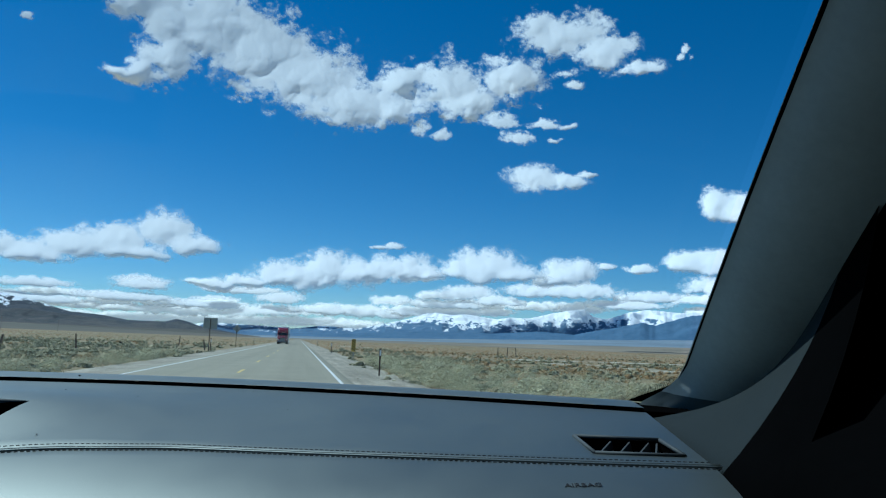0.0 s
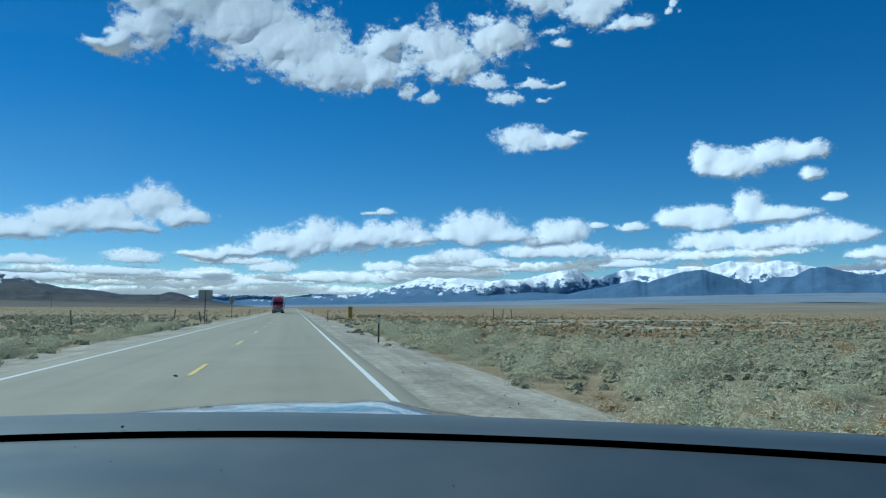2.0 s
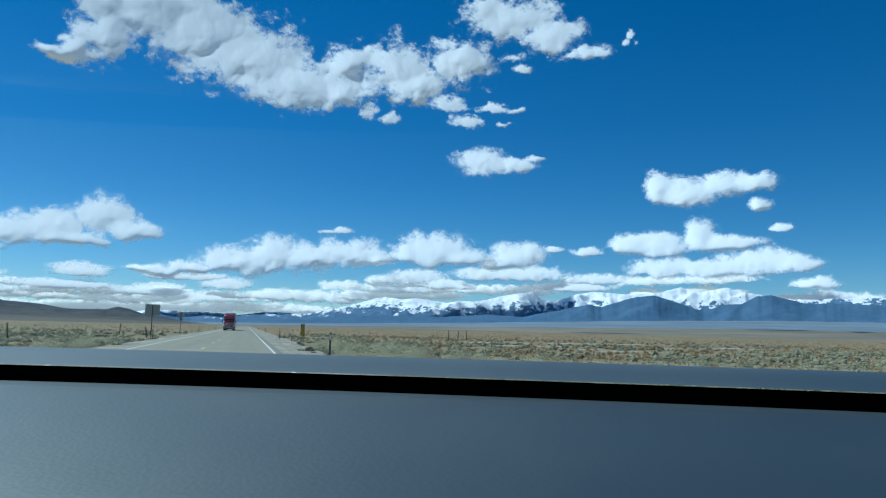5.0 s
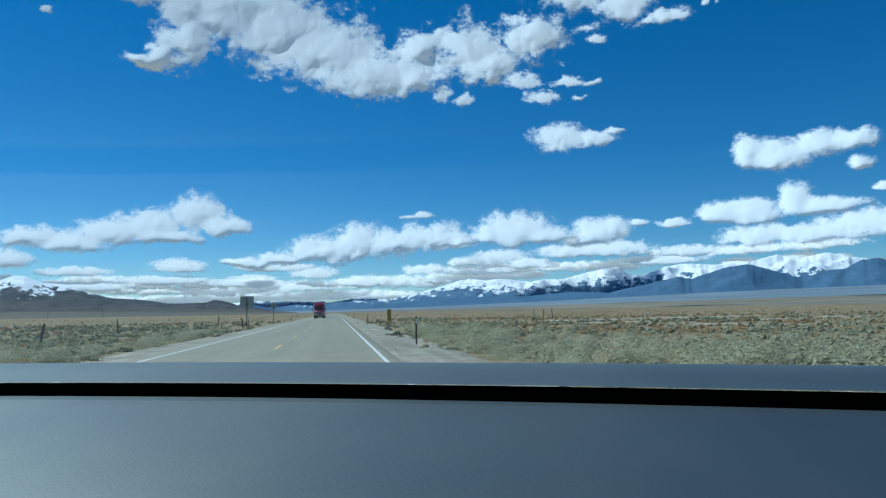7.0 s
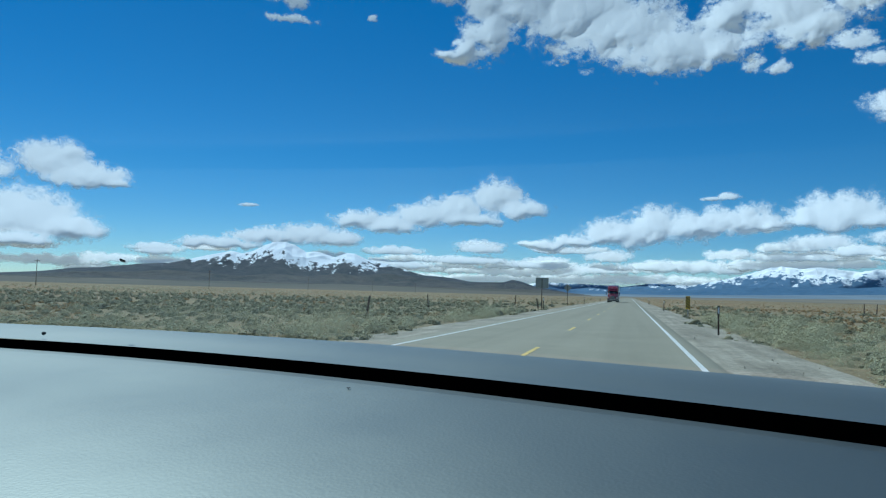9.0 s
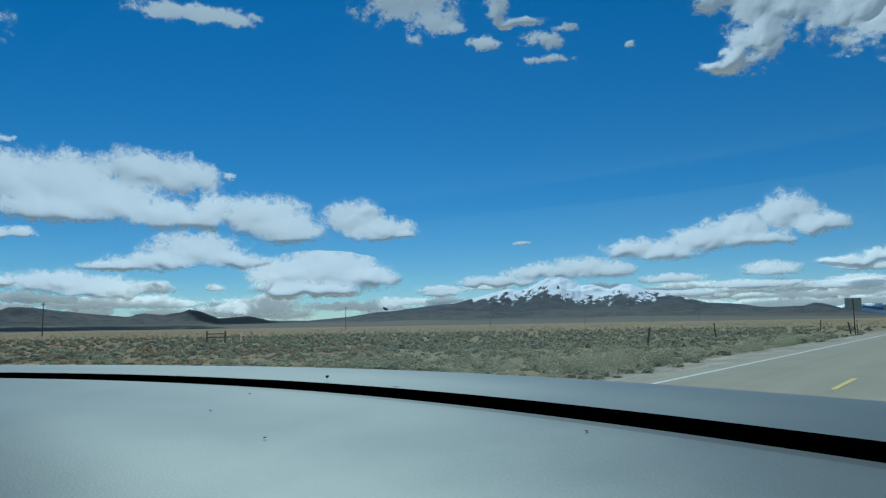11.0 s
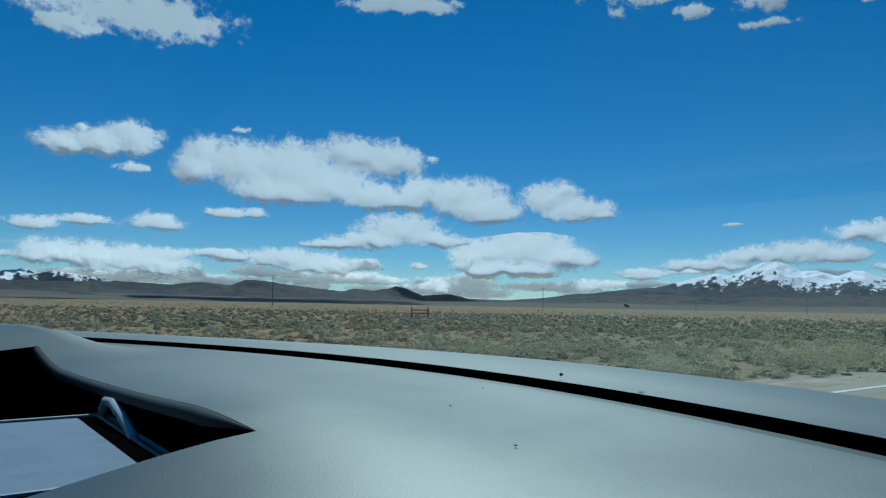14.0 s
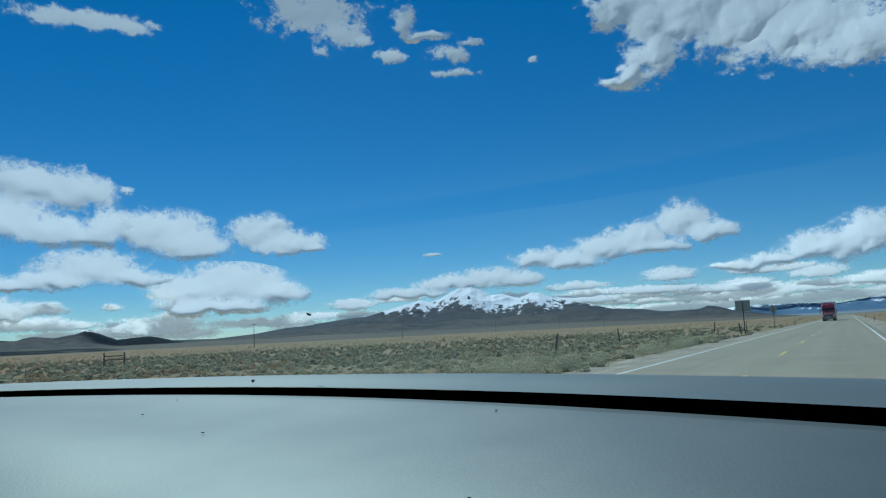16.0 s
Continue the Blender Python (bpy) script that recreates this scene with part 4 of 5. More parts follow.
def pillar(side, x_edge, name="pillar_trim"):
    """Inner trim of a windshield pillar: a lit-grey face beside the glass, and behind it the side in shade, coloured
    black.
    """
    face, seal = [], []
    section = [(0.004, -0.006, 0.0), (0.006, -0.014, -0.001)] + [(0.0075 + 0.075 * (1 - math.cos(a)), -0.016 - 0.085 * math.sin(a), -0.002 - 0.006 * math.sin(a)) for a in np.linspace(0.05, 1.15, 10)]
    for u in [-0.05, -0.02, 0.0, 0.022, 0.035, 0.05] + list(np.linspace(0.075, 1.02, 30)):
        flare = 0.036 * max(0.0, 1 - u / 0.07) ** 2
        p = shield(x_edge, max(0, u)) + Vector((0, 0, min(0, u) * 1.2))
        face.append([p + Vector((side * (dx - flare * max(0.0, 1 - k / 9)), dy, dz)) for k, (dx, dy, dz) in enumerate(section)])
        back = [Vector((side * 0.0518, -0.0934, -0.0076)), Vector((side * 0.075, -0.102, -0.009)), Vector((side * 0.095, -0.20, -0.03)), Vector((side * 0.1, -0.34, -0.05)), Vector((side * 0.13, -0.36, -0.02)), Vector((side * 0.13, 0, 0.02)), Vector((side * 0.012, 0.004, 0.003))]
        seal.append([p + v for v in back])
    # black colour carries the shade on the pillar's outer side
    part("pillar_shade_side", loft(seal, closed=False), M_BLACK, car, "side of the pillar trim in shade, coloured black", True)
    # the lower end is coloured darker, as it lies in shade
    part("pillar_base", loft(face[:4], closed=False), M_PILLAR_DIM, car, "lower end of the pillar trim, darkened for shade", True)
    return part(name, loft(face[3:], closed=False), M_PILLAR, car, "textured windshield pillar trim in a lit grey", True)


pillar(1, 0.720)
pillar(-1, -0.925)

# foot of the pillar trim, which closes the end of the dashboard; its shade is coloured in
foot, shade = [], []
for k in np.linspace(0, 1, 31):
    y = -0.142 - 0.358 * k
    end = Vector((0.6555 + 0.2 * (y + 0.236), y, ZD - 0.012 + min(0.0, 0.119 * (y + 0.236))))
    top = shield(0.720, 0.3 * k) + Vector((0.05, -0.09, -0.008))
    bow = (end + top) / 2 + Vector((0.022, 0.0, -0.004))
    foot.append([end - Vector((0, 0, 0.05))] + [end * (1 - w) ** 2 + bow * 2 * w * (1 - w) + top * w * w for w in np.linspace(0, 1, 9)])
    y2 = -0.498 - 0.7 * k
    shade.append([(0.6545 + 0.2 * (y2 + 0.236) * (1 - 0.7 * k) + dx, y2, ZD + dz - 0.03 - 0.25 * k * k) for dx, dz in ((0.0, -0.06), (0.002, -0.003), (0.011, 0.026), (0.06, 0.05), (0.1, 0.10))])
ledge = loft([[(x, glass_y(x) - 0.09, ZD - 0.003), (x, glass_y(x) - 0.03, ZD - 0.001), (x, glass_y(x) + 0.016, ZD - 0.001), (x, glass_y(x) + 0.016, ZD - 0.012), (x, glass_y(x) - 0.09, ZD - 0.012)] for x in np.linspace(0.655, 0.735, 9)])
part("glass_base_seal", ledge, M_BLACK, car, "black seal under the corner of the windshield")
part("pillar_foot", loft(foot[:24], closed=False), M_PILLAR_SHADE, car, "plastic foot of the pillar trim, dark grey for shade", True)
# the same foot and the door front go black where shade falls
part("pillar_foot_shade", loft(foot[23:], closed=False), M_BLACK, car, "rear of the pillar foot, coloured black for shade", True)
part("door_front", loft(shade, closed=False), M_BLACK, car, "door front beside the dashboard, coloured black for shade", True)

tl, tr = shield(-0.93, 1.0), shield(0.72, 1.0)
roof_rows = []
for x in np.linspace(-1.0, 0.85, 12):
    y = shield(max(-0.93, min(0.72, x)), 1.0).y
    z = tl.z + 0.02 - 0.03 * (abs(x + 0.07) / 0.9) ** 3
    roof_rows.append([(x, y + 0.03, z), (x, -1.6, z + 0.04), (x, -2.9, z), (x, -2.9, z + 0.05), (x, -1.6, z + 0.09), (x, y + 0.03, z + 0.04)])
part("roof", loft(roof_rows), M_HEADLINER, car, "light cloth headliner under the roof")
for x, s in ((0.80, 1), (-1.0, -1)):
    part("door", box(0.08, 2.5, 1.0, (x + s * 0.02, -1.65, ZD - 0.51), 0.02), M_BLACK, car, "black door panel")
    part("door_pillar", box(0.07, 0.14, 0.56, (x + s * 0.01, -1.35, ZD + 0.24), 0.02), M_TRIM, car)
part("door_corner", box(0.14, 1.5, 0.5, (0.775, -1.1, ZD - 0.25), 0.03, 3), M_BLACK, car, "black upper door trim")
part("cabin_floor", box(1.9, 3.0, 0.05, (-0.1, -1.5, ZD - 0.75)), M_BLACK, car)
part("cabin_back", box(1.9, 0.08, 1.3, (-0.1, -2.9, ZD - 0.12)), M_BLACK, car)
for x in (-0.5, 0.36):
    part("seat", box(0.52, 0.52, 0.16, (x, -1.15, ZD - 0.58), 0.05, 3), M_TRIM, car, "dark front seat cushion")
    part("seat_back", box(0.5, 0.14, 0.72, (x, -1.50, ZD - 0.18), 0.06, 3, turn=pose(0, 0, 0, -14)), M_TRIM, car, "dark front seat back")

# bonnet, cowl and wipers ahead of the glass
def hood_z(x, y):
    return ZD - 0.122 - 0.022 * max(0.0, min(1.0, (0.15 - x) / 0.5)) - 0.055 * (x / 0.8) ** 4 - 0.05 * max(0, (y - 0.7)) ** 2 + 0.012 * math.exp(-((abs(x + 0.1) - 0.52) / 0.06) ** 2)


hood = []
for y in np.concatenate([np.linspace(0.33, 1.3, 14), (1.36, 1.40)]):
    hood.append([(x, y - 0.30 * (x / 0.8) ** 2, hood_z(x, y) - (0.05 if y > 1.37 else 0.012 if y > 1.33 else 0)) for x in np.linspace(-0.95, 0.8, 31)])
part("hood", loft(hood, closed=False), M_PAINT, car, "glossy dark blue bonnet", True)
cowl = surface(np.linspace(-0.95, 0.8, 40), [lambda x: (glass_y(x) + 0.008, ZD - 0.01), lambda x: (glass_y(x) + 0.05, ZD - 0.14), lambda x: (0.37 - 0.30 * (x / 0.8) ** 2, ZD - 0.15)], M_BLACK, "wiper_cowl", car)
part("wiper_cowl", cowl, M_BLACK, car, "black plastic cowl under the wipers")
for pts in (((-0.62, 0.13, ZD - 0.075), (-0.3, 0.20, ZD - 0.045), (0.05, 0.20, ZD - 0.035)), ((0.0, 0.24, ZD - 0.08), (0.3, 0.17, ZD - 0.045), (0.58, 0.05, ZD - 0.035))):
    part("wiper", tube(pts, 0.007, 8), M_BLACK, car, "black wiper arm resting on the cowl", True)
part("car_body", box(1.78, 1.3, 0.5, (-0.08, 0.6, ZD - 0.58), 0.08, 3), M_PAINT, car, "dark blue car body")
part("car_body", box(1.9, 2.7, 0.45, (-0.1, -1.6, ZD - 0.72), 0.08, 3), M_PAINT, car)
for x in (-0.92, 0.72):
    for y in (0.75, -2.05):
        wheel = part("wheel", rod(0.33, (x - 0.11, y, 0.34), (x + 0.11, y, 0.34), 28), M_BLACK, car, "black car tyre")
        part("rim", rod(0.21, (x - 0.115, y, 0.34), (x + 0.115, y, 0.34), 20), M_SATIN, wheel)

# painted outside of the car
for x, side in ((-1.075, -1), (0.875, 1)):
    part("door_skin", box(0.035, 2.45, 0.62, (x, -1.65, ZD - 0.36), 0.015, 3), M_PAINT, car, "dark blue painted car side")
    mirror = part("side_mirror", box(0.2, 0.1, 0.14, (x + side * 0.12, -0.62, ZD + 0.0), 0.03, 3), M_PAINT, car, "dark blue side mirror housing")
    part("mirror_glass", box(0.17, 0.006, 0.11, (x + side * 0.12, -0.672, ZD + 0.0), 0.002), M_LAMP, mirror, "mirror glass")
    part("headlight", box(0.3, 0.16, 0.14, (x - side * 0.24, 1.16, ZD - 0.38), 0.04, 3), M_LAMP, car, "clear headlight")
    part("tail_light", box(0.16, 0.06, 0.3, (x - side * 0.12, -2.97, ZD - 0.28), 0.02, 3), M_TAIL, car, "red tail light")
    part("door_handle", box(0.03, 0.16, 0.025, (x + side * 0.02, -1.2, ZD - 0.16), 0.008), M_PAINT, car)
part("tailgate", box(1.8, 0.04, 0.62, (-0.1, -2.96, ZD - 0.38), 0.02, 3), M_PAINT, car, "dark blue painted tailgate")
part("rear_bumper", box(1.86, 0.16, 0.24, (-0.1, -2.98, ZD - 0.72), 0.05, 3), M_BLACK, car)
part("front_bumper", box(1.72, 0.2, 0.24, (-0.08, 1.24, ZD - 0.66), 0.07, 3), M_PAINT, car)
part("grille", box(0.9, 0.05, 0.18, (-0.08, 1.27, ZD - 0.42), 0.02), M_BLACK, car, "black radiator grille")
skin = []
for x in np.linspace(-1.02, 0.87, 12):
    y = shield(max(-0.93, min(0.72, x)), 1.0).y
    z = tl.z + 0.075 - 0.035 * (abs(x + 0.07) / 0.9) ** 3
    skin.append([(x, y + 0.035, z), (x, -1.6, z + 0.045), (x, -2.95, z - 0.01), (x, -2.95, z + 0.005), (x, -1.6, z + 0.06), (x, y + 0.035, z + 0.012)])
part("roof_skin", loft(skin), M_PAINT, car, "dark blue painted roof", True)

# crumbs lying on the dashboard
for x, y, s in ((0.055, 0.008, 0.6), (0.146, -0.112, 0.32), (0.068, -0.083, 0.32), (0.102, -0.262, 0.45), (0.03, -0.03, 0.3), (0.30, -0.16, 0.3), (0.26, -0.06, 0.3)):
    bm = bmesh.new()
    bmesh.ops.create_icosphere(bm, subdivisions=1, radius=0.0021 * s)
    for v in bm.verts:
        v.co = Vector((v.co.x * 1.3, v.co.y * 0.8, v.co.z * (0.8 if s > 0.5 else 0.4))) * random.uniform(0.6, 1.3)
    ob = part("crumb", bm, M_CRUMB)
    ob.location = (x, y, (ZD + 0.0042 if y > slot_y(x) else pad_z(x, y) + 0.001))
    tagged(ob, "dark crumb of dirt lying on the dashboard", "crumb", group="crumbs on the dashboard")


# squashed insect on the windshield
bm = bmesh.new()
bmesh.ops.create_icosphere(bm, subdivisions=2, radius=0.0019)
for v in bm.verts:
    v.co = Vector((v.co.x * 1.25, v.co.y * 0.8, v.co.z * 0.35)) * random.uniform(0.75, 1.25)
ob = part("insect_splat", bm, M_INK)
ob.matrix_world = pose(0.094, 0.0185, 1.3445, -28, 0, -35)
tagged(ob, "small dark squashed insect stuck on the windshield", "insect mark")


# ---- roadside ----
def ground_at(x, y):
    return float(ground_height(np.array(x), np.array(y)))


def delineator(x, y, lean=0.0, tall=1.2):
    t = thing("delineator_post", "dark steel roadside post with a white reflector, on the shoulder", "roadside post", pose(x, y, ground_at(x, y) - 0.02, lean, lean * 0.7, 0), "roadside posts")
    bm = loft([[(-0.035, 0, z), (-0.012, -0.018, z), (0.012, -0.018, z), (0.035, 0, z), (0.012, -0.008, z), (-0.012, -0.008, z)] for z in (0, tall)])
    part("post", bm, M_RUST, t)
    part("reflector_plate", box(0.085, 0.006, 0.34, (0, -0.024, tall - 0.17), 0.002), M_INK, t)
    part("reflector", box(0.058, 0.004, 0.24, (0, -0.03, tall - 0.19), 0.001), M_WHITE, t, "white reflector")
    return t


for x, y, l in ((3.7, 29, 0), (3.75, 76, 1), (3.8, 138, 0), (3.8, 215, 0), (-7.5, 66, 1), (-7.5, 128, 0), (-7.6, 200, 0)):
    delineator(x, y, l)

# back of a large sign on one post
t = thing("road_sign", "back of a square aluminium road sign on one post", "road sign", pose(-7.9, 68, ground_at(-7.9, 68) - 0.02, 0, 0, 3))
part("post", loft([[(-0.04, 0, z), (-0.04, -0.05, z), (0.04, -0.05, z), (0.04, 0, z)] for z in (0, 3.0)]), M_RUST, t)
part("panel", box(1.25, 0.012, 1.0, (0, 0.012, 2.6), 0.004), M_SIGNBACK, t, "weathered bare aluminium panel")
for z in (2.3, 2.9):
    part("brace", box(1.1, 0.03, 0.05, (0, -0.008, z), 0.004), M_STEEL, t)

# back of a diamond warning sign
t = thing("warning_sign", "dark back of a diamond warning sign on a post", "road sign", pose(-8.0, 98.0, ground_at(-8.0, 98.0) - 0.02, 0, 0, -4))
part("post", rod(0.035, (0, 0, 0), (0, 0, 2.75), 10), M_RUST, t)
part("panel", box(0.76, 0.008, 0.76, (0, 0.04, 2.5), 0.02, turn=pose(0, 0, 0, 0, 45, 0)), M_SIGNBACK, t, "dull unpainted diamond panel")

# striped hazard marker at a culvert
t = thing("hazard_marker", "yellow and black striped hazard marker on the shoulder", "hazard marker", pose(4.3, 52, ground_at(4.3, 52) - 0.02, 0, 0, 0))
part("post", rod(0.03, (0, 0, 0), (0, 0, 1.3), 10), M_STEEL, t)
part("panel", box(0.305, 0.006, 0.915, (0, -0.035, 1.15), 0.002), M_YELLOW, t, "yellow panel")
for k in range(5):
    z0 = 0.78 + 0.19 * k
    a, b = max(0.695, z0 + 0.1), 0
    ring = []
    for y in (-0.039, -0.042):
        pts = [(-0.15, z0 + 0.13), (0.15, z0 - 0.09), (0.15, z0 + 0.0), (-0.15, z0 + 0.22)]
        ring.append([(px, y, min(1.6, max(0.7, pz))) for px, pz in pts])
    part("stripe", loft(ring), M_INK, t, "black diagonal stripe")


def wooden_post(x, y, h, lean, name="fence_post"):
    bm = loft([[(r * math.cos(a), r * math.sin(a), z) for a in np.linspace(0, math.tau, 9)[:-1]] for z, r in ((0, 0.06), (h * 0.5, 0.056), (h - 0.01, 0.05), (h, 0.035))])
    ob = part(name, bm, M_WOOD)
    ob.matrix_world = pose(x, y, ground_at(x, y) - 0.03, lean, lean * 1.5, 20)
    return tagged(ob, "weathered leaning wooden post in the brush", "fence post", group="old fence posts")


for x, y, h, l in ((-12.5, 33, 1.2, 6), (-8.6, 71, 1.1, -5), (-14, 90, 1.3, 2), (-17, 60, 1.2, -3), (28, 96, 1.4, 0), (29.5, 96.5, 1.4, 2), (31, 97, 1.4, -2)):
    wooden_post(x, y, h, l)

# braced wooden fence end in the brush
a = radians(55)
t = thing("fence_brace", "wooden H-shaped fence brace standing in the sagebrush", "fence", pose(-math.sin(a) * 72, math.cos(a) * 72, ground_at(-math.sin(a) * 72, math.cos(a) * 72) - 0.03, 0, 0, 50))
for x in (-0.85, 0.85):
    part("post", rod(0.075, (x, 0, 0), (x, 0, 1.25), 10, 0.065), M_WOOD, t)
for z in (0.62, 0.95):
    part("rail", rod(0.05, (-0.85, 0, z), (0.85, 0, z), 8), M_WOOD, t)

# power line along the valley
for y in (-30, 88, 205, 312, 425, 545, 665):
    t = thing("power_pole", "far wooden power pole with a crossarm on the plain", "power pole", pose(-205, y, -0.15, 0, 0, 4), "power poles")
    part("pole", rod(0.16, (0, 0, 0), (0, 0, 9.4), 10, 0.1), M_WOOD, t)
    part("crossarm", box(2.3, 0.12, 0.14, (0, 0.12, 8.9), 0.01), M_WOOD, t)
    for x in (-1.0, 0, 1.0):
        part("insulator", rod(0.06, (x, 0.12, 8.95), (x, 0.12, 9.25), 8, 0.03), M_SIGNBACK, t)

# farm sheds across the valley
for az, d, w, h in ((-13.9, 2600, 15, 8), (-16.2, 2680, 9, 5)):
    x, y = -math.sin(radians(az)) * d, math.cos(radians(az)) * d
    t = thing("shed", "tiny white farm shed far across the plain", "shed", pose(x, y, -0.2, 0, 0, az), "farm sheds")
    part("wall", box(w, 9, h * 0.7, (0, 0, h * 0.35), 0.05), M_WHITE, t)
    part("roof", loft([[(-w / 2 - 0.3, s * 4.8, h * 0.7), (w / 2 + 0.3, s * 4.8, h * 0.7), (w / 2 + 0.3, 0, h), (-w / 2 - 0.3, 0, h)] for s in (-1, 1)]), M_STEEL, t, "metal roof")

# bare pale patches of clay on the plain
PATCHES = ((-23, 68, 5, 2.6), (-27, 61, 3.2, 1.6), (-31, 57, 4.0, 1.9), (-36, 54, 3.0, 1.5), (-20, 86, 6, 3.5), (-26, 92, 5, 3), (-30, 98, 7, 4), (-38, 88, 5, 3.5), (-34, 74, 3.5, 2), (-4.5, 175, 6, 7))
for k, (az, d, w, l) in enumerate(PATCHES):
    x0, y0 = -math.sin(radians(az)) * d, math.cos(radians(az)) * d
    rim_ = [(x0 + (w * math.cos(a)) * (0.75 + 0.9 * noise.noise((math.cos(a) * 2.6, math.sin(a) * 2.6, k))), y0 + l * math.sin(a) * (0.75 + 0.9 * noise.noise((math.cos(a) * 1.5 + 9, math.sin(a) * 1.5, k)))) for a in np.linspace(0, math.tau, 60)[:-1]]
    verts = [(x0, y0, ground_at(x0, y0) + 0.02)] + [(x, y, ground_at(x, y) + 0.01) for x, y in rim_]
    ob = raw("bare_patch", verts, [(0, i, i % 59 + 1) for i in range(1, 60)], M_CLAY)
    tagged(ob, "pale bare clay patch on the plain", "bare ground", kind="structure")


# ---- lorry on the other lane ----
def rounded(hw, z0, z1, y, r, n=5):
    """A ring with rounded upper corners, in the plane of y."""
    pts = [(-hw, y, z0), (hw, y, z0)]
    for k in range(n + 1):
        a = math.pi / 2 * k / n
        pts.append((hw - r + r * math.cos(a), y, z1 - r + r * math.sin(a)))
    for k in range(n + 1):
        a = math.pi / 2 * (1 + k / n)
        pts.append((-hw + r + r * math.cos(a), y, z1 - r + r * math.sin(a)))
    return pts


M_RED = plain("lorry_red_paint", (0.22, 0.012, 0.028), 0.25, 0.2, 0.1, 2, coat=1.0)
M_TRAILER = plain("trailer_white_panel", (0.62, 0.64, 0.66), 0.4, 0, 0.06, 0.8)
M_TYRE = plain("tyre_rubber", (0.018, 0.018, 0.019), 0.85, 0, 0.2)
M_DARKGLASS = plain("dark_cab_glass", (0.01, 0.012, 0.014), 0.05, 0, 0.1, coat=1.0)
M_LAMP = plain("headlamp_lens", (0.7, 0.72, 0.75), 0.1, 0.2, 0.05, coat=1.0)

truck = thing("semi_truck", "dark red semi-trailer truck with a white box trailer, on the road", "truck", pose(-3.6, 170, 0.0, 0, 0, 0))
part("hood", loft([rounded(0.62, 0.85, 1.50, 0.0, 0.15), rounded(0.72, 0.8, 1.68, 0.15, 0.2), rounded(0.85, 0.8, 1.82, 0.9, 0.22), rounded(1.0, 0.8, 1.98, 1.75, 0.2)]), M_RED, truck, "red bonnet", True)
for s in (-1, 1):
    part("fender", loft([[(s * x, y, z) for x, z in ((0.66, z0), (1.2, z0 - 0.05), (1.24, z1 - 0.12), (1.1, z1), (0.66, z1 + 0.1))] for y, z0, z1 in ((0.1, 0.75, 1.15), (0.35, 0.98, 1.38), (0.9, 1.1, 1.45), (1.45, 0.98, 1.38), (1.7, 0.7, 1.2))]), M_RED, truck, "", True)
    part("headlight", loft([[(s * x, y, z) for x, z in ((0.82, 0.92), (1.18, 0.9), (1.2, 1.12), (0.9, 1.2))] for y in (0.06, 0.2)]), M_LAMP, truck, "clear headlight")
    part("daytime_light", box(0.3, 0.03, 0.05, (s * 1.0, 0.05, 1.16), 0.01, turn=pose(0, 0, 0, 0, s * -12, 0)), M_YELLOW, truck)
    part("mirror_arm", tube([(s * 1.22, 1.9, 2.55), (s * 1.45, 1.78, 2.6), (s * 1.5, 1.76, 2.4)], 0.025), M_INK, truck)
    part("mirror", box(0.16, 0.12, 0.75, (s * 1.52, 1.75, 2.05), 0.04, 3), M_INK, truck, "black wing mirror")
    part("side_window", box(0.03, 0.85, 0.7, (s * 1.245, 2.55, 2.25), 0.02), M_DARKGLASS, truck)
    part("fuel_tank", rod(0.33, (s * 0.98, 2.5, 0.72), (s * 0.98, 4.6, 0.72), 18), M_CHROME, truck, "polished fuel tank", True)
    part("side_fairing", box(0.05, 2.9, 0.5, (s * 1.24, 3.8, 0.85), 0.02), M_RED, truck)
    part("trailer_skirt", box(0.04, 7.0, 0.75, (s * 1.26, 13.0, 0.72), 0.01), M_TRAILER, truck, "white trailer side skirt")
part("cab", loft([rounded(1.16, 0.95, 1.98, 1.6, 0.2), rounded(1.2, 0.95, 2.1, 1.8, 0.2), rounded(1.23, 0.95, 2.78, 2.25, 0.2), rounded(1.25, 0.95, 2.95, 2.6, 0.2), rounded(1.25, 0.95, 3.0, 5.0, 0.2)]), M_RED, truck, "red cab and sleeper")
part("roof_fairing", loft([rounded(1.14, 2.7, 2.86, 2.12, 0.08), rounded(1.17, 2.75, 3.25, 2.35, 0.16), rounded(1.19, 2.8, 3.75, 2.9, 0.24), rounded(1.2, 2.8, 3.95, 3.7, 0.26), rounded(1.2, 2.8, 4.0, 5.0, 0.26)]), M_RED, truck, "tall red roof fairing", True)
part("windshield", loft([[(-1.06, 1.74, 2.02), (1.06, 1.74, 2.02), (1.1, 2.17, 2.72), (-1.1, 2.17, 2.72)], [(-1.06, 1.84, 1.98), (1.06, 1.84, 1.98), (1.1, 2.27, 2.7), (-1.1, 2.27, 2.7)]]), M_DARKGLASS, truck, "dark raked cab windshield")
part("sun_visor", box(2.2, 0.25, 0.06, (0, 2.05, 2.76), 0.02, turn=pose(0, 0, 0, 20)), M_RED, truck)
part("grille", box(1.02, 0.08, 0.85, (0, -0.02, 1.08), 0.03), M_INK, truck, "black grille")
for k in range(8):
    part("grille_bar", box(0.96, 0.02, 0.025, (0, -0.065, 0.74 + 0.095 * k), 0.005), M_STEEL, truck)
part("grille_frame", tube([(-0.53, -0.05, 0.66), (-0.53, -0.05, 1.5), (0.53, -0.05, 1.5), (0.53, -0.05, 0.66), (-0.53, -0.05, 0.66)], 0.025), M_CHROME, truck, "chrome grille frame")
part("grille_bar", box(0.03, 0.02, 1.0, (0, -0.08, 1.08), 0.004, turn=pose(0, 0, 0, 0, 45, 0)), M_CHROME, truck, "chrome diagonal bar")
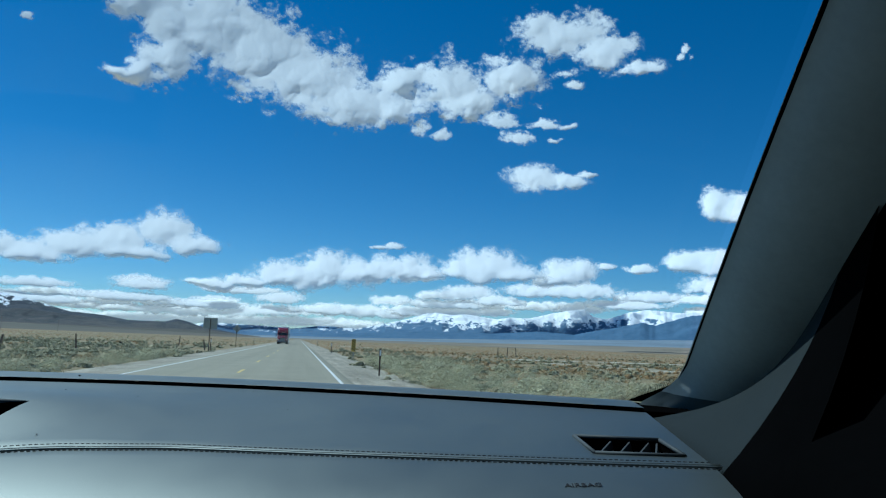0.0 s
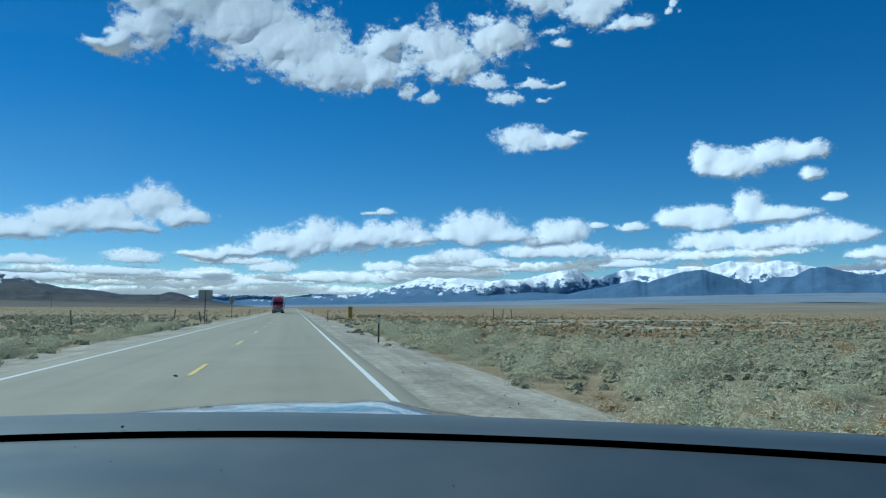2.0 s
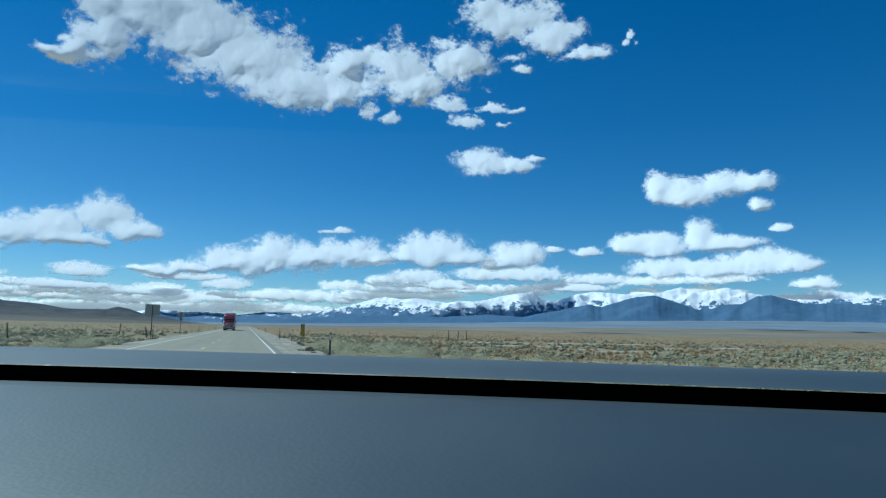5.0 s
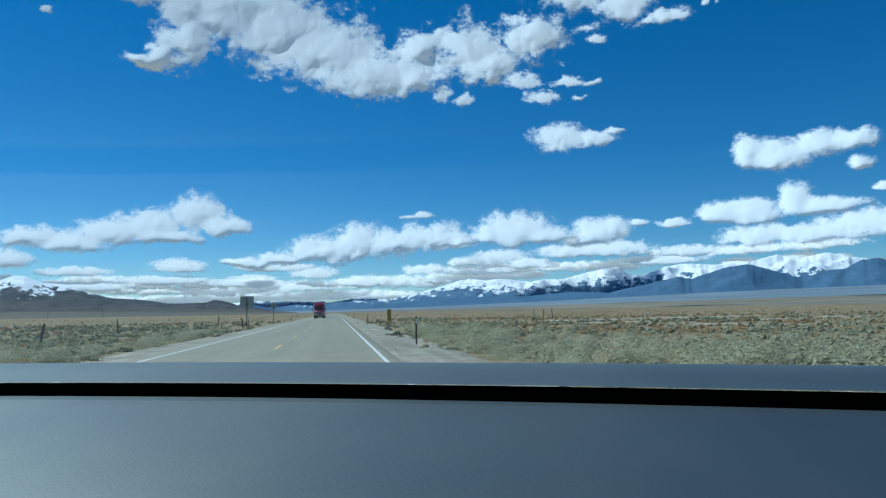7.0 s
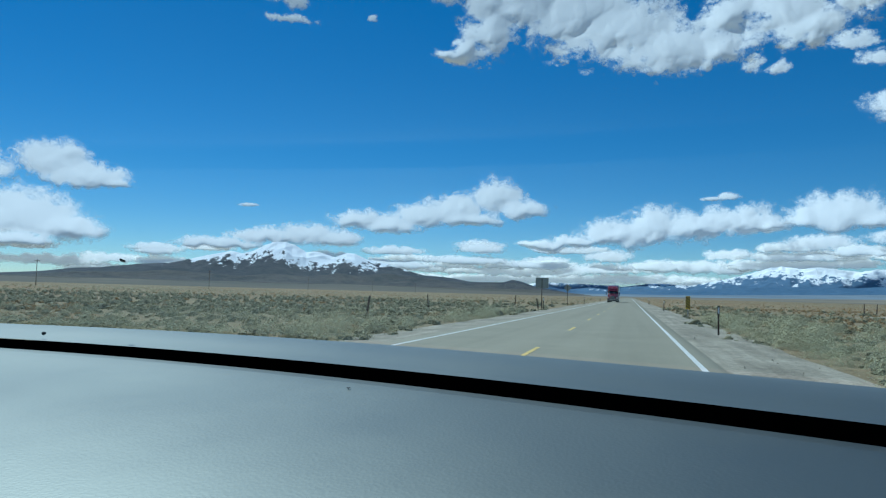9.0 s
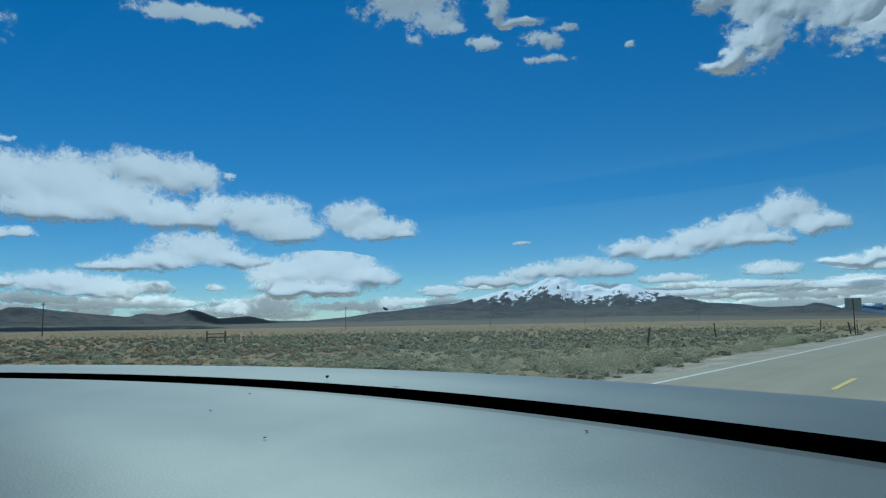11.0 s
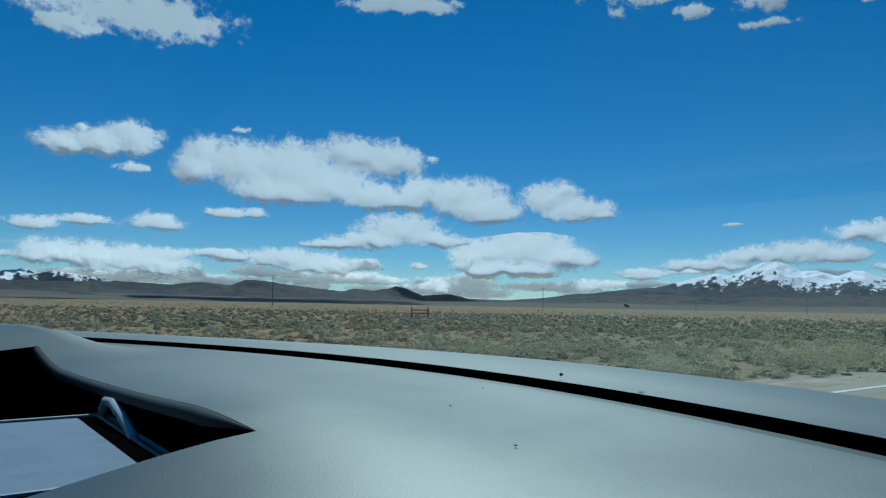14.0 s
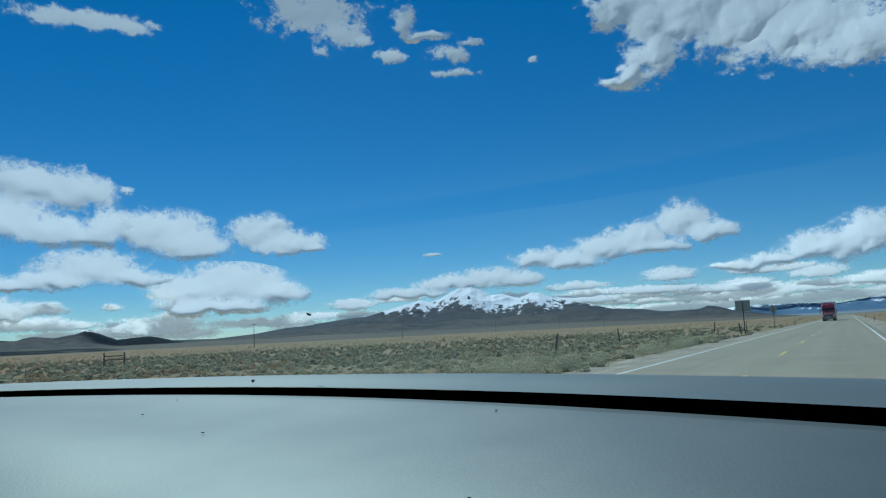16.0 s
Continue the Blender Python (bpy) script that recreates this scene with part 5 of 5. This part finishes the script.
part("bumper", box(2.44, 0.35, 0.42, (0, 0.12, 0.52), 0.1, 3), M_INK, truck, "dark bumper")
for z, w in ((0.55, 1.15), (0.8, 0.95), (1.02, 0.9)):
    part("bull_bar", tube([(-w, -0.05, z - 0.15), (-w * 0.92, -0.2, z), (w * 0.92, -0.2, z), (w, -0.05, z - 0.15)], 0.035), M_CHROME, truck, "chrome bull bar")
part("chassis", box(0.9, 6.5, 0.25, (0, 4.5, 0.85), 0.02), M_INK, truck)
part("antenna", rod(0.01, (-1.25, 2.0, 2.4), (-1.3, 2.0, 4.1), 6), M_INK, truck)
part("trailer_box", box(2.58, 16.0, 2.95, (0, 13.7, 2.62), 0.04), M_TRAILER, truck, "long white box trailer")
for s in (-1, 1):
    part("corner_post", box(0.1, 0.1, 2.95, (s * 1.26, 5.72, 2.62), 0.02), M_STEEL, truck)
    part("roof_rail", box(0.06, 16.0, 0.1, (s * 1.28, 13.7, 4.06), 0.01), M_STEEL, truck)
part("trailer_chassis", box(1.1, 14.0, 0.25, (0, 14.2, 1.0), 0.02), M_INK, truck)
for y, wide in ((0.9, 0.32), (5.2, 0.55), (6.5, 0.55), (18.6, 0.55), (19.85, 0.55)):
    for s in (-1, 1):
        x = s * (1.22 - wide / 2)
        w = part("wheel", rod(0.5, (x - wide / 2, y, 0.51), (x + wide / 2, y, 0.51), 28), M_TYRE, truck, "black tyre")
        part("rim", rod(0.29, (x - wide / 2 - 0.01, y, 0.51), (x + wide / 2 + 0.01, y, 0.51), 18), M_CHROME, w, "polished rim")


# ---- sagebrush ----
RNG = np.random.RandomState(11)


def shrub_mesh(places, size, leaves, kind):
    """Vertices of many shrubs: thin stems and leaf clumps in a dome over each place (kind 0), or upright wisps (kind 1)."""
    n = len(places)
    c = np.repeat(places, leaves, 0)
    s = np.repeat(size, leaves)[:, None]
    m = n * leaves
    az = RNG.rand(m) * math.tau
    if kind == 0:
        rad = np.sqrt(RNG.rand(m)) * 0.62
        h = (1 - rad ** 2 / 0.55) * (0.25 + 0.75 * RNG.rand(m)) * 0.85
        p = np.stack([rad * np.cos(az), rad * np.sin(az), np.clip(h, 0.02, None)], 1) * s + c
        k = (0.28 if leaves > 1000 else 0.42 if leaves > 200 else 0.8 if leaves > 60 else 1.7 if leaves > 25 else 2.8) * 0.11
        d1 = RNG.randn(m, 3) * k
        d2 = RNG.randn(m, 3) * k
        d1[:, 2] = np.abs(d1[:, 2]) * 1.2
        out = (p - c) / s + np.array([0, 0, 0.12])
        out /= np.linalg.norm(out, axis=1)[:, None]
        d1 -= 0.75 * out * np.sum(d1 * out, 1)[:, None]
        d2 -= 0.75 * out * np.sum(d2 * out, 1)[:, None]
        tri = np.stack([p, p + d1 * s, p + d2 * s], 1)
    else:
        el = np.arcsin(RNG.rand(m) ** 0.7)
        d = np.stack([np.cos(az) * np.cos(el), np.sin(az) * np.cos(el), np.sin(el) * 0.95], 1)
        d += 0.32 * RNG.randn(m, 3)
        inner = (0.25 + 0.75 * RNG.rand(m) ** 0.45)[:, None] * (0.88 + 0.24 * RNG.rand(m))[:, None]
        length = (0.06 + 0.08 * RNG.rand(m))[:, None]
        across = np.cross(d, RNG.randn(m, 3))
        across /= np.linalg.norm(across, axis=1)[:, None] + 1e-6
        w = 0.0055 if leaves > 2000 else 0.008 if leaves > 400 else 0.015 if leaves > 60 else 0.05 if leaves > 25 else 0.12
        p = d * inner * 0.62
        p[:, 2] = np.abs(p[:, 2])
        out = d / (np.linalg.norm(d, axis=1)[:, None] + 1e-6)
        tip = p + (0.75 * np.cross(out, across) + 0.3 * out + 0.22 * RNG.randn(m, 3)) * length * 0.75
        tip[:, 2] = np.abs(tip[:, 2])
        tri = np.stack([p - across * w, p + across * w, tip], 1) * s[:, None] + c[:, None]
    return tri


def shrub_hearts(places, size, kind, around=7):
    """Lumpy domes that fill the shrubs from inside, for the dark gaps between leaves."""
    n = len(places)
    a = np.arange(around) * math.tau / around
    rings = [(1.0, 0.0), (0.98, 0.34), (0.68, 0.74)]
    r = 0.57 if kind == 0 else 0.53
    h = 0.74 if kind == 0 else 0.52
    V = np.stack([np.stack([q * r * np.cos(a + 0.4 * i), q * r * np.sin(a + 0.4 * i), 0 * a + z * h], -1) for i, (q, z) in enumerate(rings)])
    P = V[None] * (0.78 + 0.44 * RNG.rand(n, 3, around, 1)) + 0.03 * RNG.randn(n, 3, around, 3)
    top = np.zeros((n, 3)) + [0, 0, h * 0.98] + 0.06 * RNG.randn(n, 3)
    grow = size[:, None, None, None]
    P = P * grow + places[:, None, None]
    top = top * size[:, None] + places
    quads, caps = [], []
    for k in range(around):
        j = (k + 1) % around
        for i in (0, 1):
            quads += [np.stack([P[:, i, k], P[:, i, j], P[:, i + 1, j]], 1), np.stack([P[:, i, k], P[:, i + 1, j], P[:, i + 1, k]], 1)]
        caps.append(np.stack([P[:, 2, k], P[:, 2, j], top], 1))
    return np.stack(quads + caps, 1).reshape(-1, 3, 3)


def shrub_object(name, tri, material, label, kind="stuff", m=None):
    k = tri.shape[1]
    me = bpy.data.meshes.new(name)
    me.vertices.add(len(tri) * k)
    me.vertices.foreach_set("co", tri.reshape(-1).astype(np.float32))
    me.loops.add(len(tri) * k)
    me.loops.foreach_set("vertex_index", np.arange(len(tri) * k, dtype=np.int32))
    me.polygons.add(len(tri))
    me.polygons.foreach_set("loop_start", np.arange(0, len(tri) * k, k, dtype=np.int32))
    me.materials.append(material)
    me.update(calc_edges=True)
    me.validate()
    ob = new(name, me)
    return tagged(ob, label, "shrub", kind=kind)


def scatter(n, r0, r1, power):
    """Places on the plain round the car, clear of the road."""
    r = r0 * (r1 / r0) ** (RNG.rand(n) ** power)
    az = np.radians(-58 + 158 * RNG.rand(n))
    p = np.stack([-np.sin(az) * r, np.cos(az) * r], 1)
    edge = 0.9 * (fbm(p[:, 1] * 0.15, p[:, 0] * 0 + 3, 3) - 0.5) * 4
    keep = (p[:, 0] > 4.6 + edge) | (p[:, 0] < -7.2 + 0.6 * edge)
    verge = np.maximum(p[:, 0] - 5.0, -7.2 - p[:, 0])
    keep &= (verge > 6) | (RNG.rand(len(p)) < 0.55)
    for az_, d, w, l in PATCHES:
        x0, y0 = -math.sin(radians(az_)) * d, math.cos(radians(az_)) * d
        keep &= ((p[:, 0] - x0) / (w * 1.05)) ** 2 + ((p[:, 1] - y0 + 0.5 * l) / (l * 1.5)) ** 2 > 1
    return p[keep]


def lay(p, sink=0.04):
    return np.stack([p[:, 0], p[:, 1], ground_height(p[:, 0], p[:, 1]) - sink], 1)


for n, r0, r1, leaves, power in ((1800, 4, 26, 420, 0.8), (4600, 14, 46, 130, 0.8), (9000, 38, 130, 42, 0.85), (22000, 110, 800, 12, 0.9)):
    p = scatter(n, r0, r1, power)
    verge = np.maximum(p[:, 0] - 5.0, -7.2 - p[:, 0])
    patch = fbm(p[:, 0] * 0.06, p[:, 1] * 0.06, 4)
    ring = fbm(p[:, 0] * 0.03 + 40, p[:, 1] * 0.012, 3)
    pick = RNG.rand(len(p))
    pale = (pick < np.where(verge < 5, 0.45, 0.12) + 0.5 * (patch > 0.6))
    right = (p[:, 0] > 0) & (verge > 12)
    rusty = ~pale & (((patch < 0.49) & (pick > 0.4)) | ((ring > 0.52) & (verge > 10) & (pick > 0.3)) | (right & (pick > 0.2)))
    grey = ~pale & ~rusty
    for mask, kind, mat, label, lo, hi in ((pale, 1, M_RABBIT, "pale straw-green rabbitbrush clumps along the verge", 0.34, 0.8), (rusty, 0, M_RUSTY, "rust-brown low desert shrubs on the plain", 0.2, 0.4), (grey, 0, M_SAGE, "grey-green sagebrush covering the plain", 0.28, 0.6)):
        q = p[mask]
        if not len(q):
            continue
        size = lo + (hi - lo) * RNG.rand(len(q)) ** 1.6
        shrub_object("sagebrush" if mat is M_SAGE else "rabbitbrush" if mat is M_RABBIT else "desert_shrub", shrub_mesh(lay(q), size, leaves, kind), mat, label)
        # all but the rusty shrubs get domes in the colour of inner shade
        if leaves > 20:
            shrub_object("shrub_inner_domes", shrub_hearts(lay(q), size * (0.86 if leaves < 100 else 0.6), kind), M_RUSTY if mat is M_RUSTY else M_INNER_SHADE, "inner domes of the desert shrubs, mostly darkened for shade")

# stones and tufts strewn over the shoulder
n = 800
y = 2.5 + 60 * RNG.rand(n) ** 1.4
x = np.where(RNG.rand(n) < 0.7, 2.5 + 2.3 * RNG.rand(n), -7.4 + 1.4 * RNG.rand(n))
base = np.stack([x, y, -0.045 + 0 * x], 1)
tet = np.array([[1, 0, 0], [-0.5, 0.87, 0], [-0.5, -0.87, 0], [0, 0, 0.9]])
r = (0.006 + 0.02 * RNG.rand(n) ** 3)[:, None, None]
corners = base[:, None] + (tet[None] + 0.35 * RNG.randn(n, 4, 3)) * r
tri = corners[:, [[0, 1, 3], [1, 2, 3], [2, 0, 3]]].reshape(-1, 3, 3)
tagged(shrub_object("gravel_stones", tri, M_GRAVEL, "loose stones strewn over the gravel shoulder"), category="gravel")
n = 260
y = 3 + 70 * RNG.rand(n) ** 1.2
x = np.where(RNG.rand(n) < 0.6, 4.9 - 2.2 * RNG.rand(n) ** 2.2, -7.5 + 1.2 * RNG.rand(n) ** 2)
shrub_object("grass_tufts", shrub_mesh(np.stack([x, y, -0.05 + 0 * x], 1), 0.1 + 0.15 * RNG.rand(n), 70, 1), M_RABBIT, "small dry grass tufts on the shoulder")

# the clumps nearest to the shoulder, one by one
models = [shrub_object("bush", shrub_mesh(np.zeros((1, 3)), np.array([1.0]), (1400, 2100)[k > 0], int(k > 0)), (M_SAGE, M_RABBIT)[k > 0], ("rounded grey-green sagebrush beside the shoulder", "pale bushy rabbitbrush beside the shoulder")[k > 0], kind="") for k in range(4)]
for k, ob in enumerate(models):
    ob["group"] = "bushes by the road"
    ob["category"] = "bush"
spots = []
for k in range(190):
    right = k % 5 < 3
    x = 4.9 + 6.0 * RNG.rand() ** 1.5 if right else -7.5 - 4.0 * RNG.rand() ** 1.4
    y = 3.5 + 46 * RNG.rand() if right else -10 + 62 * RNG.rand()
    spots.append((x, y, 0.5 + 0.5 * RNG.rand(), RNG.rand() * 360))
for k, (x, y, s, turn) in enumerate(spots):
    ob = models[k] if k < 4 else copy_thing(models[(k * 7) % 4], Matrix())
    ob.matrix_world = pose(x, y, ground_at(x, y) - 0.05, 0, 0, turn) @ Matrix.Diagonal((s * 1.15, s * 1.15, s, 1))
